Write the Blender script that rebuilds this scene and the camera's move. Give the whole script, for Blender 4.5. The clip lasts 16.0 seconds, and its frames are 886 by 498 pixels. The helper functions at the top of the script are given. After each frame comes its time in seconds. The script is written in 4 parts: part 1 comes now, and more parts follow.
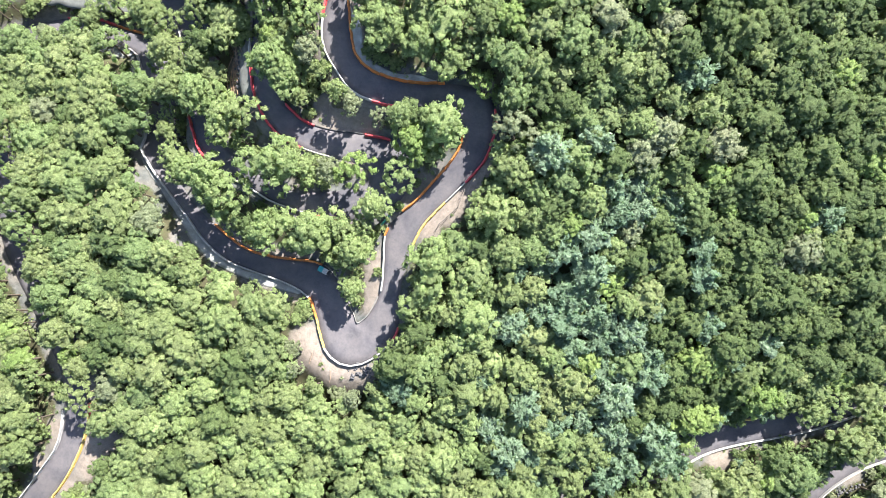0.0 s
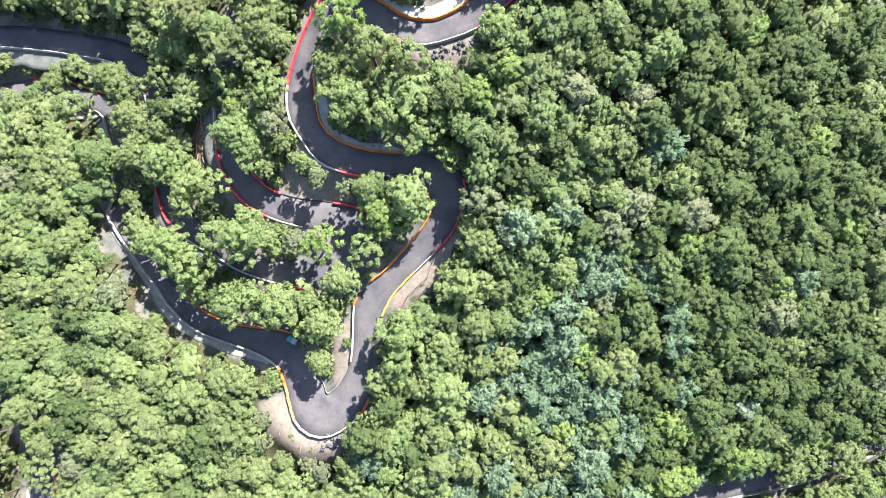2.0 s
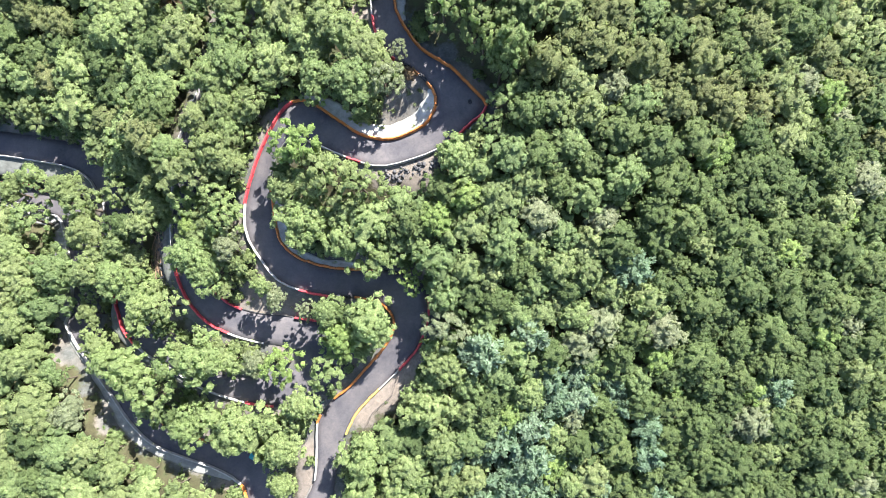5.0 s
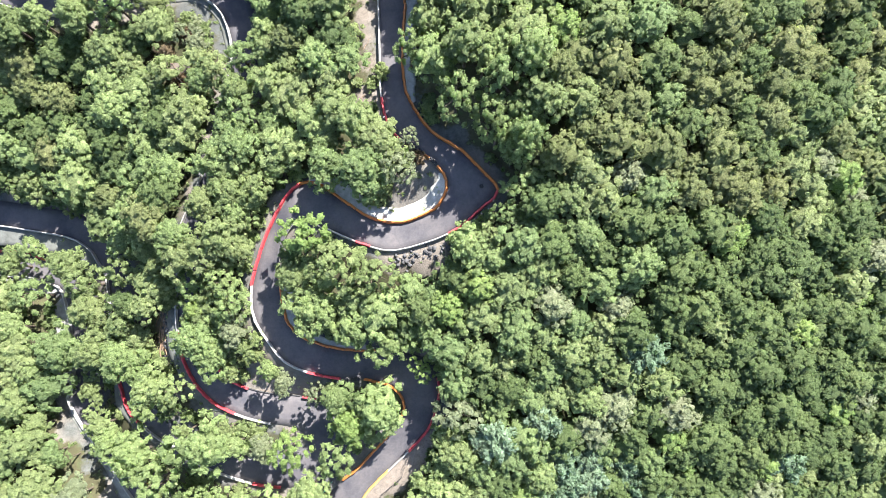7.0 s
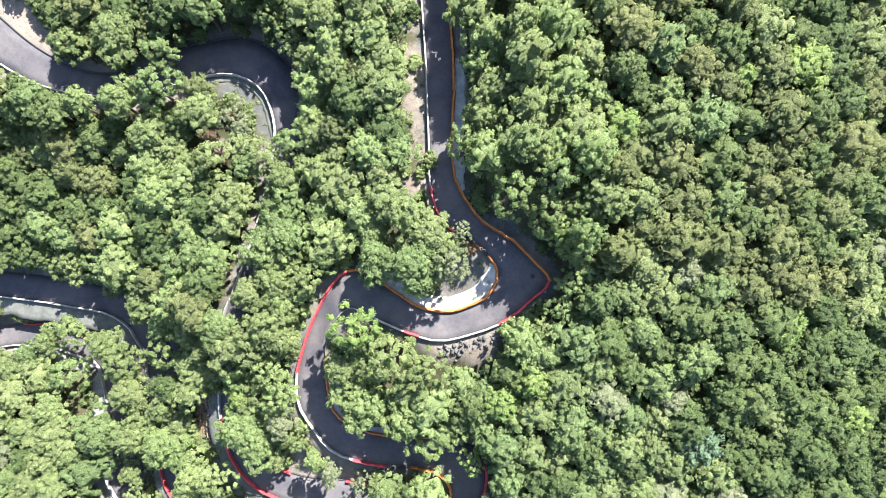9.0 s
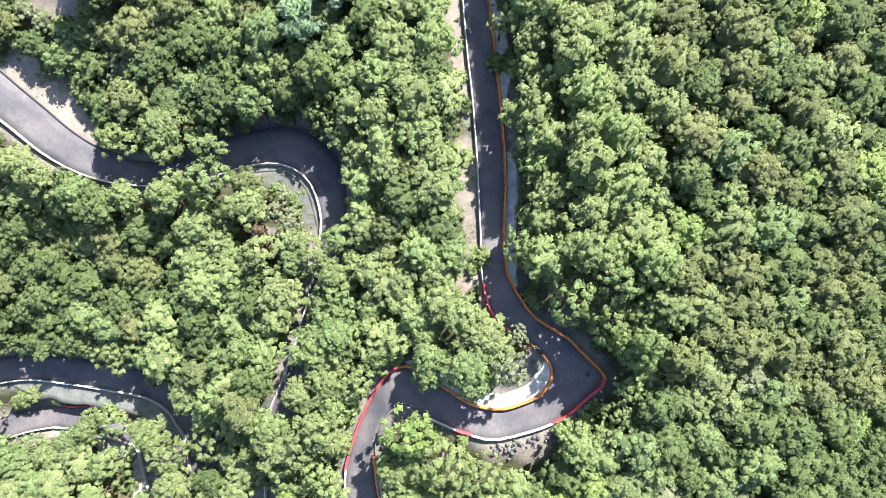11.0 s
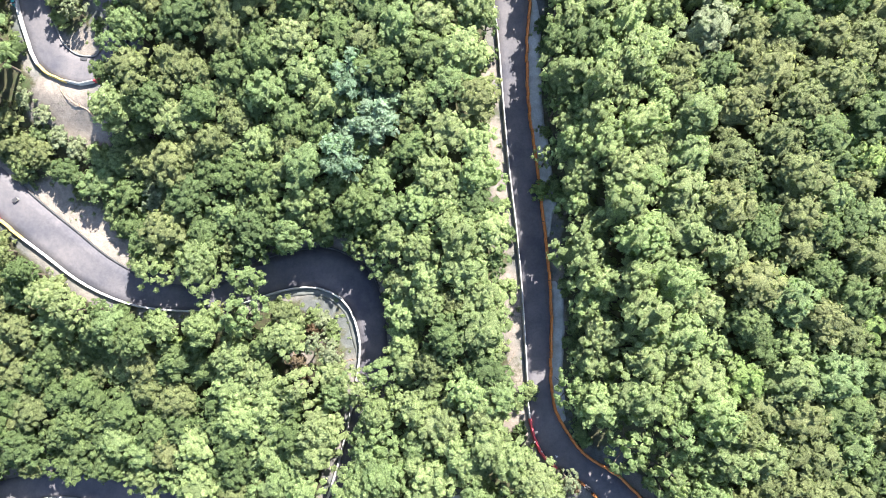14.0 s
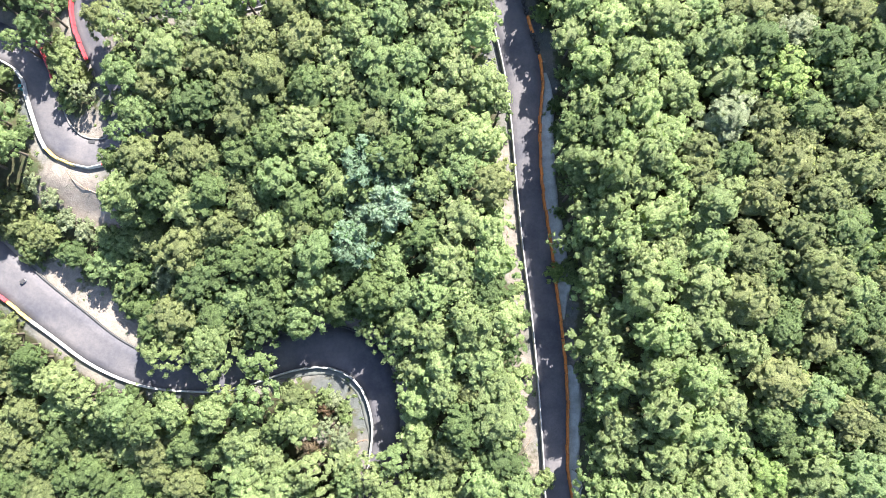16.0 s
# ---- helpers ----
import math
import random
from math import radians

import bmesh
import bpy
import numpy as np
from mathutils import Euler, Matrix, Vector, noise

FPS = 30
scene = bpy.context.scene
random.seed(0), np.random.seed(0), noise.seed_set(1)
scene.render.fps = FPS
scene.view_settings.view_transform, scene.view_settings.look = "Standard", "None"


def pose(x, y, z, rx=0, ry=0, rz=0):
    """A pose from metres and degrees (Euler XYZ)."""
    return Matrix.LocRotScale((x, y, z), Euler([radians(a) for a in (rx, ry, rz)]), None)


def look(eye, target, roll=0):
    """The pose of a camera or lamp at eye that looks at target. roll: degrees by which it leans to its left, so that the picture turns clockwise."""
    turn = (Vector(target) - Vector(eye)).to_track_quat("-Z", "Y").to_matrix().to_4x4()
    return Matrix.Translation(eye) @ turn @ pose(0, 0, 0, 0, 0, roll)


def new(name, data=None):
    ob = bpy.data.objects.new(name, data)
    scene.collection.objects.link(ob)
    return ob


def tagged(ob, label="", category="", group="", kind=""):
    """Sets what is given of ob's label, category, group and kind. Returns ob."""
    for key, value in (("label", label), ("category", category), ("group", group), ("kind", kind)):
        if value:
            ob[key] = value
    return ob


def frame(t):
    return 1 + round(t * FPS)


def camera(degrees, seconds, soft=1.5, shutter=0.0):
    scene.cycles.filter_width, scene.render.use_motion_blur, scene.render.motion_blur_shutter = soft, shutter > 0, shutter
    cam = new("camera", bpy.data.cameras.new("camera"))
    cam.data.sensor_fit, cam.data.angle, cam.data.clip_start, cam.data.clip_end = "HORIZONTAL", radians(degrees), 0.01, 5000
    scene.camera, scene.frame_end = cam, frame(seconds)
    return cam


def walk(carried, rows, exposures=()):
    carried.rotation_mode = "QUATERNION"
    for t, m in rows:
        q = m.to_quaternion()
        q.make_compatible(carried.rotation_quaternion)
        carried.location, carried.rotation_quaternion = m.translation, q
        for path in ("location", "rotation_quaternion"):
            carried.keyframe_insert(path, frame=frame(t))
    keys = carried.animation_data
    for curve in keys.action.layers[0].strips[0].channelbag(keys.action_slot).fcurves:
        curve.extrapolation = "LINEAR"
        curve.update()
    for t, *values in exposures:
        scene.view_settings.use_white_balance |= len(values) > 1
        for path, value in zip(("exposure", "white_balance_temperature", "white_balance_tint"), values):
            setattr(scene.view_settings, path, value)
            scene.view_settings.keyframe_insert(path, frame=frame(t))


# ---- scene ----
cam = camera(72.9, 16.0, soft=0.85)
METRES, EYE, TILT, LEAN, TURN = 110.0, 100.0, -83.5, 0.0, 0.0
ROWS = [
    (0.0, 0.0, 0.0, 0.0, -0.0, 0.0, 0.0),
    (0.5, 0.0125, 0.0038, 0.0283, -0.1, -0.04, 0.14),
    (1.0, 0.0235, 0.0072, 0.0556, -0.17, -0.08, 0.26),
    (1.5, 0.0339, 0.011, 0.0847, -0.26, -0.11, 0.39),
    (2.0, 0.0436, 0.0145, 0.1126, -0.3, -0.11, 0.52),
    (2.5, 0.0536, 0.0179, 0.142, -0.33, -0.07, 0.65),
    (3.0, 0.0633, 0.0215, 0.1706, -0.35, -0.03, 0.77),
    (3.5, 0.0733, 0.0252, 0.2005, -0.37, 0.01, 0.88),
    (4.0, 0.0829, 0.0286, 0.2289, -0.41, 0.04, 0.99),
    (4.5, 0.0914, 0.0321, 0.2586, -0.48, 0.04, 1.08),
    (5.0, 0.0971, 0.0358, 0.2894, -0.60, 0.00, 1.14),
    (5.5, 0.0992, 0.0395, 0.3207, -0.74, -0.06, 1.18),
    (6.0, 0.0968, 0.0432, 0.3519, -0.87, -0.13, 1.21),
    (6.5, 0.0894, 0.0469, 0.3824, -0.97, -0.18, 1.25),
    (7.0, 0.078, 0.0505, 0.4134, -1.03, -0.23, 1.29),
    (7.5, 0.0646, 0.0542, 0.4439, -1.06, -0.29, 1.31),
    (8.0, 0.0489, 0.0578, 0.4768, -1.06, -0.37, 1.33),
    (8.5, 0.0317, 0.0617, 0.5077, -1.05, -0.32, 1.34),
    (9.0, 0.0125, 0.0657, 0.5403, -1.0, -0.27, 1.37),
    (9.5, -0.0064, 0.0696, 0.5721, -0.94, -0.14, 1.41),
    (10.0, -0.0232, 0.0732, 0.6036, -0.87, 0.01, 1.48),
    (10.5, -0.0380, 0.0766, 0.6347, -0.80, 0.18, 1.55),
    (11.0, -0.0510, 0.0800, 0.6652, -0.71, 0.35, 1.64),
    (11.5, -0.0622, 0.0834, 0.6948, -0.61, 0.52, 1.72),
    (12.0, -0.0721, 0.0868, 0.7239, -0.52, 0.7, 1.81),
    (12.5, -0.0802, 0.0899, 0.7513, -0.44, 0.85, 1.89),
    (13.0, -0.0874, 0.0928, 0.7789, -0.39, 1.05, 2.0),
    (13.5, -0.0932, 0.0954, 0.8048, -0.35, 1.16, 2.09),
    (14.0, -0.099, 0.0983, 0.8313, -0.33, 1.29, 2.18),
    (14.5, -0.1039, 0.1008, 0.8566, -0.3, 1.37, 2.28),
    (15.0, -0.1083, 0.1033, 0.883, -0.25, 1.5, 2.38),
    (15.5, -0.11, 0.1053, 0.9088, -0.17, 1.63, 2.48),
    (16.0, -0.1099, 0.1075, 0.9369, -0.15, 1.73, 2.59),
]
walk(cam, [(t, pose(0, 0, EYE, TILT, LEAN, TURN) @ pose(METRES * x, METRES * y, METRES * z, 90 + pitch, roll, yaw)) for t, x, y, z, yaw, pitch, roll in ROWS],
     exposures=[(0, 2.56), (4, 2.58), (7, 2.62), (12.5, 2.76), (16, 2.84)])

# ---- light ----
SUN = Vector((0.70, 1.0, 0)).normalized() * math.cos(radians(48)) + Vector((0, 0, math.sin(radians(48))))
world = bpy.data.worlds.new("sky")
scene.world = world
world.use_nodes = True
wn = world.node_tree.nodes
sky = wn.new("ShaderNodeTexSky")
sky.sky_type, sky.sun_disc = "NISHITA", False
sky.sun_elevation, sky.sun_rotation = radians(48), math.atan2(SUN.x, SUN.y)
world.node_tree.links.new(sky.outputs[0], wn["Background"].inputs[0])
wn["Background"].inputs[1].default_value = 0.086
sun = new("sun", bpy.data.lights.new("sun", "SUN"))
sun.data.energy, sun.data.angle, sun.data.color = 4.5, radians(0.53), (1.0, 0.95, 0.88)
sun.matrix_world = look(SUN * 300, (0, 0, 0))


# ---- materials ----
class Nodes:
    """A small builder of node materials."""

    def __init__(self, name, rough=0.8, metal=0.0, spec=0.4):
        self.mat = bpy.data.materials.new(name)
        self.mat.use_nodes = True
        self.t = self.mat.node_tree
        self.b = self.t.nodes["Principled BSDF"]
        self.b.inputs["Roughness"].default_value = rough
        self.b.inputs["Metallic"].default_value = metal
        self.b.inputs["Specular IOR Level"].default_value = spec
        self.out = self.t.nodes["Material Output"]

    def n(self, kind, **values):
        node = self.t.nodes.new(kind)
        for key, value in values.items():
            node.inputs[key.replace("_", " ")].default_value = value
        return node

    def link(self, a, b):
        self.t.links.new(a, b)

    def where(self):
        return self.n("ShaderNodeNewGeometry").outputs["Position"]

    def noise(self, scale, detail=4.0, rough=0.6):
        node = self.n("ShaderNodeTexNoise", Scale=scale, Detail=detail, Roughness=rough)
        self.link(self.where(), node.inputs["Vector"])
        return node.outputs["Fac"]

    def ramp(self, fac, stops):
        node = self.n("ShaderNodeValToRGB")
        e = node.color_ramp.elements
        while len(e) < len(stops):
            e.new(0.5)
        for i, (p, c) in enumerate(stops):
            e[i].position = p
            e[i].color = (*c, 1) if len(c) == 3 else c
        self.link(fac, node.inputs[0])
        return node.outputs[0]

    def mix(self, fac, a, b, how="MIX"):
        node = self.t.nodes.new("ShaderNodeMix")
        node.data_type, node.blend_type = "RGBA", how
        for value, slot in ((fac, 0), (a, 6), (b, 7)):
            if isinstance(value, (int, float)):
                node.inputs[slot].default_value = value
            elif isinstance(value, tuple):
                node.inputs[slot].default_value = (*value, 1)
            else:
                self.link(value, node.inputs[slot])
        return node.outputs[2]

    def math(self, how, a, b=0.0):
        node = self.t.nodes.new("ShaderNodeMath")
        node.operation = how
        for value, slot in ((a, 0), (b, 1)):
            if isinstance(value, (int, float)):
                node.inputs[slot].default_value = value
            else:
                self.link(value, node.inputs[slot])
        return node.outputs[0]

    def attr(self, name):
        node = self.t.nodes.new("ShaderNodeAttribute")
        node.attribute_name = name
        return node.outputs["Fac"]

    def colour(self, socket):
        self.link(socket, self.b.inputs["Base Color"])
        return self

    def bump(self, height, strength=0.4, distance=0.05):
        node = self.n("ShaderNodeBump", Strength=strength, Distance=distance)
        self.link(height, node.inputs["Height"])
        self.link(node.outputs[0], self.b.inputs["Normal"])
        return self


def leaf_material(name, dark, mid, light):
    """Foliage: a tint for each tree, finer change within the crown, and light that comes through the leaves."""
    m = Nodes(name, rough=0.60, spec=0.34)
    info = m.t.nodes.new("ShaderNodeObjectInfo")
    tint = m.math("FRACT", m.math("ADD", m.attr("tint"), info.outputs["Random"]))
    tree = m.ramp(tint, [(0.0, dark), (0.5, mid), (1.0, light)])
    grain = m.ramp(m.noise(0.9, 3.0), [(0.3, (0.82, 0.84, 0.80)), (0.7, (1.16, 1.14, 1.18))])
    col = m.mix(1.0, tree, grain, "MULTIPLY")
    # dark specks put the small shade between leaves into the colour
    speck = m.noise(5.5, 4.0, 0.75)
    col = m.mix(1.0, col, m.ramp(speck, [(0.37, (0.50, 0.52, 0.54)), (0.50, (1.0, 1.0, 1.0)), (0.63, (1.42, 1.40, 1.40))]), "MULTIPLY")
    leaf = m.n("ShaderNodeNewGeometry").outputs["Random Per Island"]
    col = m.mix(1.0, col, m.ramp(leaf, [(0.0, (0.74, 0.76, 0.74)), (1.0, (1.20, 1.19, 1.19))]), "MULTIPLY")
    m.bump(m.math("ADD", speck, m.noise(1.6, 2.0)), 1.0, 0.35)
    m.colour(col)
    thin = m.t.nodes.new("ShaderNodeBsdfTranslucent")
    m.link(m.mix(1.0, col, (1.04, 1.14, 0.84), "MULTIPLY"), thin.inputs[0])
    both = m.n("ShaderNodeMixShader", Fac=0.54)
    m.link(m.b.outputs[0], both.inputs[1])
    m.link(thin.outputs[0], both.inputs[2])
    m.link(both.outputs[0], m.out.inputs[0])
    return m.mat


LEAF = {
    "m": leaf_material("leaf_green", (0.181, 0.251, 0.112), (0.213, 0.284, 0.123), (0.244, 0.308, 0.134)),
    "y": leaf_material("leaf_yellow_green", (0.206, 0.264, 0.117), (0.232, 0.288, 0.126), (0.254, 0.302, 0.139)),
    "d": leaf_material("leaf_dark_green", (0.112, 0.162, 0.066), (0.132, 0.186, 0.072), (0.152, 0.203, 0.081)),
    "l": leaf_material("leaf_lime", (0.220, 0.309, 0.104), (0.243, 0.332, 0.113), (0.268, 0.347, 0.122)),
    "b": leaf_material("leaf_bright_green", (0.234, 0.310, 0.132), (0.261, 0.334, 0.144), (0.281, 0.346, 0.154)),
    "p": leaf_material("leaf_pale", (0.229, 0.266, 0.161), (0.250, 0.284, 0.169), (0.267, 0.295, 0.182)),
    "s": leaf_material("leaf_silver", (0.191, 0.284, 0.188), (0.227, 0.319, 0.214), (0.265, 0.354, 0.248)),
    "o": leaf_material("leaf_olive", (0.160, 0.194, 0.084), (0.188, 0.219, 0.094), (0.214, 0.236, 0.104)),
    "n": leaf_material("leaf_dead", (0.150, 0.100, 0.060), (0.185, 0.125, 0.078), (0.200, 0.150, 0.095)),
}


def plain(name, colour, rough=0.6, metal=0.0, wear=0.25, scale=3.0):
    """Paint, plastic or stone with two scales of dirt and a fine relief."""
    m = Nodes(name, rough, metal)
    a = tuple(c * (1 - wear) for c in colour)
    b = tuple(min(1, c * (1 + 0.5 * wear)) for c in colour)
    col = m.ramp(m.noise(scale, 5.0), [(0.3, a), (0.65, b)])
    col = m.mix(1.0, col, m.ramp(m.noise(scale * 9), [(0.25, (0.8, 0.79, 0.77)), (0.6, (1.08, 1.08, 1.08))]), "MULTIPLY")
    m.colour(col).bump(m.noise(scale * 12), 0.25, 0.02)
    return m.mat


def asphalt_material():
    """Worn asphalt: broad dusty patches whose dark blue and pale ends copy shaded and sunlit track, fine dark and pale
    flecks, hairline streaks.
    """
    m = Nodes("asphalt", 0.88, spec=0.25)
    col = m.ramp(m.noise(0.16, 5.0), [(0.32, (0.045, 0.046, 0.058)), (0.62, (0.096, 0.090, 0.095))])
    col = m.mix(1.0, col, m.ramp(m.noise(2.2, 6.0), [(0.3, (0.86, 0.86, 0.88)), (0.62, (1.06, 1.05, 1.04))]), "MULTIPLY")
    col = m.mix(1.0, col, m.ramp(m.noise(38.0, 2.0), [(0.3, (0.75, 0.75, 0.75)), (0.7, (1.2, 1.2, 1.2))]), "MULTIPLY")
    m.colour(col).bump(m.noise(60.0, 2.0), 0.5, 0.02)
    return m.mat


def ground_material():
    """Leaf litter under the trees, crushed stone and sand along the road."""
    m = Nodes("soil", 0.95, spec=0.2)
    litter = m.ramp(m.noise(0.8, 6.0), [(0.25, (0.035, 0.034, 0.020)), (0.5, (0.060, 0.058, 0.032)), (0.75, (0.055, 0.082, 0.032))])
    stone = m.ramp(m.noise(0.9, 7.0, 0.7), [(0.28, (0.042, 0.046, 0.045)), (0.55, (0.084, 0.090, 0.088)), (0.8, (0.140, 0.144, 0.138))])
    sand = m.ramp(m.noise(1.3, 7.0, 0.7), [(0.25, (0.115, 0.095, 0.080)), (0.5, (0.190, 0.161, 0.138)), (0.8, (0.245, 0.213, 0.187))])
    fine = m.ramp(m.noise(7.0, 5.0, 0.75), [(0.3, (0.6, 0.6, 0.6)), (0.65, (1.15, 1.15, 1.15))])
    bare = m.mix(m.attr("sand"), stone, sand)
    edge = m.math("ADD", m.attr("bare"), m.math("MULTIPLY", m.math("SUBTRACT", m.noise(1.7, 6.0, 0.7), 0.5), 1.3))
    col = m.mix(m.ramp(edge, [(0.30, (0.0, 0.0, 0.0)), (0.62, (1.0, 1.0, 1.0))]), litter, bare)
    m.colour(m.mix(1.0, col, fine, "MULTIPLY")).bump(m.noise(5.0, 8.0), 0.8, 0.15)
    return m.mat


ASPHALT, SOIL = asphalt_material(), ground_material()
BARK = plain("bark", (0.085, 0.068, 0.052), 0.95, wear=0.45, scale=4.0)
PAINT = {
    "red": plain("red_plastic", (0.43, 0.050, 0.062), 0.5, wear=0.4),
    "orange": plain("orange_plastic", (0.42, 0.145, 0.035), 0.5, wear=0.4),
    "yellow": plain("yellow_plastic", (0.48, 0.34, 0.10), 0.5, wear=0.35),
    "white": plain("white_painted_concrete", (0.33, 0.325, 0.32), 0.7, wear=0.3),
    "black": plain("black_rubber", (0.03, 0.03, 0.035), 0.8, wear=0.3),
}
GRIMY = plain("grimy_concrete", (0.045, 0.045, 0.048), 0.9, wear=0.4, scale=1.5)
ROCK = plain("grey_rock", (0.068, 0.068, 0.074), 0.9, wear=0.4, scale=2.0)
DEADWOOD = plain("dead_wood", (0.27, 0.185, 0.130), 0.95, wear=0.4)
CONCRETE = plain("concrete", (0.155, 0.15, 0.145), 0.9, wear=0.3, scale=1.5)
# tone per stretch: SPRAYED holds some tree shade, PALE is lifted for shaded banks
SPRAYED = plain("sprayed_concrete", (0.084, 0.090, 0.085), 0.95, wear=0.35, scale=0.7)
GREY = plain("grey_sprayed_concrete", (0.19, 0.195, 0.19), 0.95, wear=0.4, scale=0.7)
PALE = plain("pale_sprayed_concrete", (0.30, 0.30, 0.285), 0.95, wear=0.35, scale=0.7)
TEAL = plain("teal_plastic", (0.02, 0.24, 0.25), 0.5)
STEEL = plain("galvanised_steel", (0.45, 0.46, 0.47), 0.45, 0.8)
NET = plain("green_netting", (0.02, 0.20, 0.14), 0.8)


def mesh_of(name, bm, material):
    data = bpy.data.meshes.new(name)
    bm.to_mesh(data)
    bm.free()
    data.materials.append(material)
    return data


def part(name, bm, material, parent, label=""):
    """Links a bmesh as one mesh under a thing or a part."""
    ob = new(name, mesh_of(name, bm, material))
    ob.parent = parent
    return tagged(ob, label)


def fast_mesh(name, verts, faces, slots=None, materials=(), normals=None):
    """A mesh from arrays; all faces have the same number of corners, and the corners may have rounded normals."""
    data = bpy.data.meshes.new(name)
    k = faces.shape[1]
    data.vertices.add(len(verts))
    data.vertices.foreach_set("co", np.ascontiguousarray(verts, np.float32).ravel())
    data.loops.add(faces.size)
    data.loops.foreach_set("vertex_index", np.ascontiguousarray(faces, np.int32).ravel())
    data.polygons.add(len(faces))
    data.polygons.foreach_set("loop_start", np.arange(0, faces.size, k, dtype=np.int32))
    if slots is not None:
        data.polygons.foreach_set("material_index", np.ascontiguousarray(slots, np.int32))
    for m in materials:
        data.materials.append(m)
    data.update(calc_edges=True)
    if normals is not None:
        data.polygons.foreach_set("use_smooth", np.ones(len(faces), bool))
        data.attributes.new("custom_normal", "FLOAT_VECTOR", "POINT").data.foreach_set("vector", np.ascontiguousarray(normals, np.float32).ravel())
        data.update()
    return data


# ---- the plan: each road as stations of its two edges, x, y and x, y, and its height ----
MAIN_A = [
    (-6.1, 158.4, -1.2, 158.9, 20.2), (-4.3, 153.1, 1.0, 153.1, 19.2), (-3.0, 148.4, 2.3, 148.0, 18.1), (-1.6, 141.3, 3.9, 141.2, 16.7),
    (-0.9, 134.4, 3.3, 134.0, 15.3), (-0.5, 125.0, 3.2, 125.1, 14.1), (-0.0, 115.0, 4.1, 115.6, 13.0), (0.7, 106.0, 4.8, 105.8, 12.1),
    (1.1, 95.4, 5.2, 95.3, 11.4), (1.2, 84.4, 4.6, 85.5, 10.8), (1.2, 80.6, 4.8, 81.4, 10.4), (1.8, 76.4, 5.4, 79.2, 10.3),
    (3.4, 73.2, 8.6, 74.0, 10.2), (6.8, 70.9, 13.2, 70.8, 10.2), (9.7, 68.4, 16.1, 67.9, 10.1), (11.0, 66.1, 18.8, 64.5, 9.7),
    (10.7, 64.0, 16.0, 61.7, 9.1),
]
MAIN_B = [
    (9.0, 62.0, 11.7, 58.5, 8.3), (6.1, 60.8, 7.3, 56.9, 7.6), (3.0, 60.2, 2.0, 55.9, 7.1), (-0.9, 61.1, -2.8, 57.3, 7.1),
    (-5.1, 63.9, -7.8, 59.6, 7.2), (-9.0, 66.6, -11.1, 61.4, 7.0), (-12.5, 66.6, -13.5, 60.1, 6.3), (-15.7, 63.0, -15.3, 56.9, 5.1),
    (-18.7, 57.0, -16.0, 53.4, 3.7), (-20.5, 51.3, -15.9, 50.3, 2.5), (-20.5, 46.3, -15.5, 46.2, 1.5), (-18.3, 42.2, -13.7, 43.4, 0.7),
    (-15.0, 38.3, -9.7, 41.3, 0.1), (-7.9, 36.0, -4.3, 40.3, -0.1), (-3.0, 35.7, 1.4, 40.1, 0.1), (0.8, 34.8, 7.0, 38.7, 0.2),
    (2.8, 33.2, 9.0, 35.0, -0.2),
]
MAIN_C = [
    (3.4, 30.8, 8.8, 31.4, -1.0), (2.0, 27.8, 7.1, 27.0, -2.1), (-1.0, 24.5, 3.9, 23.5, -3.3), (-4.5, 20.7, 0.4, 20.2, -4.4),
    (-7.5, 18.4, -3.4, 16.4, -5.3), (-10.2, 15.0, -5.7, 12.2, -6.2), (-10.6, 10.1, -6.8, 8.6, -7.1), (-11.1, 4.7, -7.9, 3.7, -8.0),
    (-13.1, 0.7, -8.1, -1.7, -8.9), (-14.6, -0.8, -9.8, -4.9, -9.5), (-15.6, -1.2, -13.8, -8.0, -9.7), (-16.3, 0.2, -17.9, -8.6, -10.2),
    (-17.1, 1.6, -21.3, -6.1, -10.4), (-18.0, 4.1, -23.0, -0.8, -10.5), (-19.7, 7.1, -24.6, 3.6, -10.5), (-22.8, 9.9, -29.2, 6.4, -10.6),
    (-27.6, 10.6, -35.0, 8.4, -10.8),
]
MAIN_D = [
    (-33.1, 11.5, -40.5, 10.7, -11.0), (-37.4, 13.1, -44.9, 14.6, -11.3), (-41.4, 16.1, -48.4, 19.1, -11.7), (-46.1, 20.2, -52.4, 24.0, -12.2),
    (-50.0, 25.0, -55.9, 28.5, -12.6), (-53.0, 29.9, -58.3, 32.6, -12.9), (-51.7, 34.2, -57.5, 34.5, -13.0), (-51.4, 40.0, -57.4, 39.8, -13.1),
    (-52.2, 47.2, -58.9, 47.4, -13.2), (-59.0, 55.5, -61.0, 52.2, -14.3), (-61.0, 56.7, -62.5, 53.1, -14.5), (-65.3, 58.1, -66.6, 54.4, -14.9),
    (-69.7, 59.8, -70.4, 56.0, -15.3), (-75.1, 60.0, -75.3, 56.1, -15.7), (-77.5, 60.2, -77.2, 56.3, -16.0), (-83.0, 59.4, -82.2, 55.6, -16.4),
    (-87.4, 58.2, -86.2, 54.5, -16.7), (-92.7, 56.2, -91.3, 52.6, -17.0),
]
MAIN = MAIN_A + MAIN_B + MAIN_C + MAIN_D
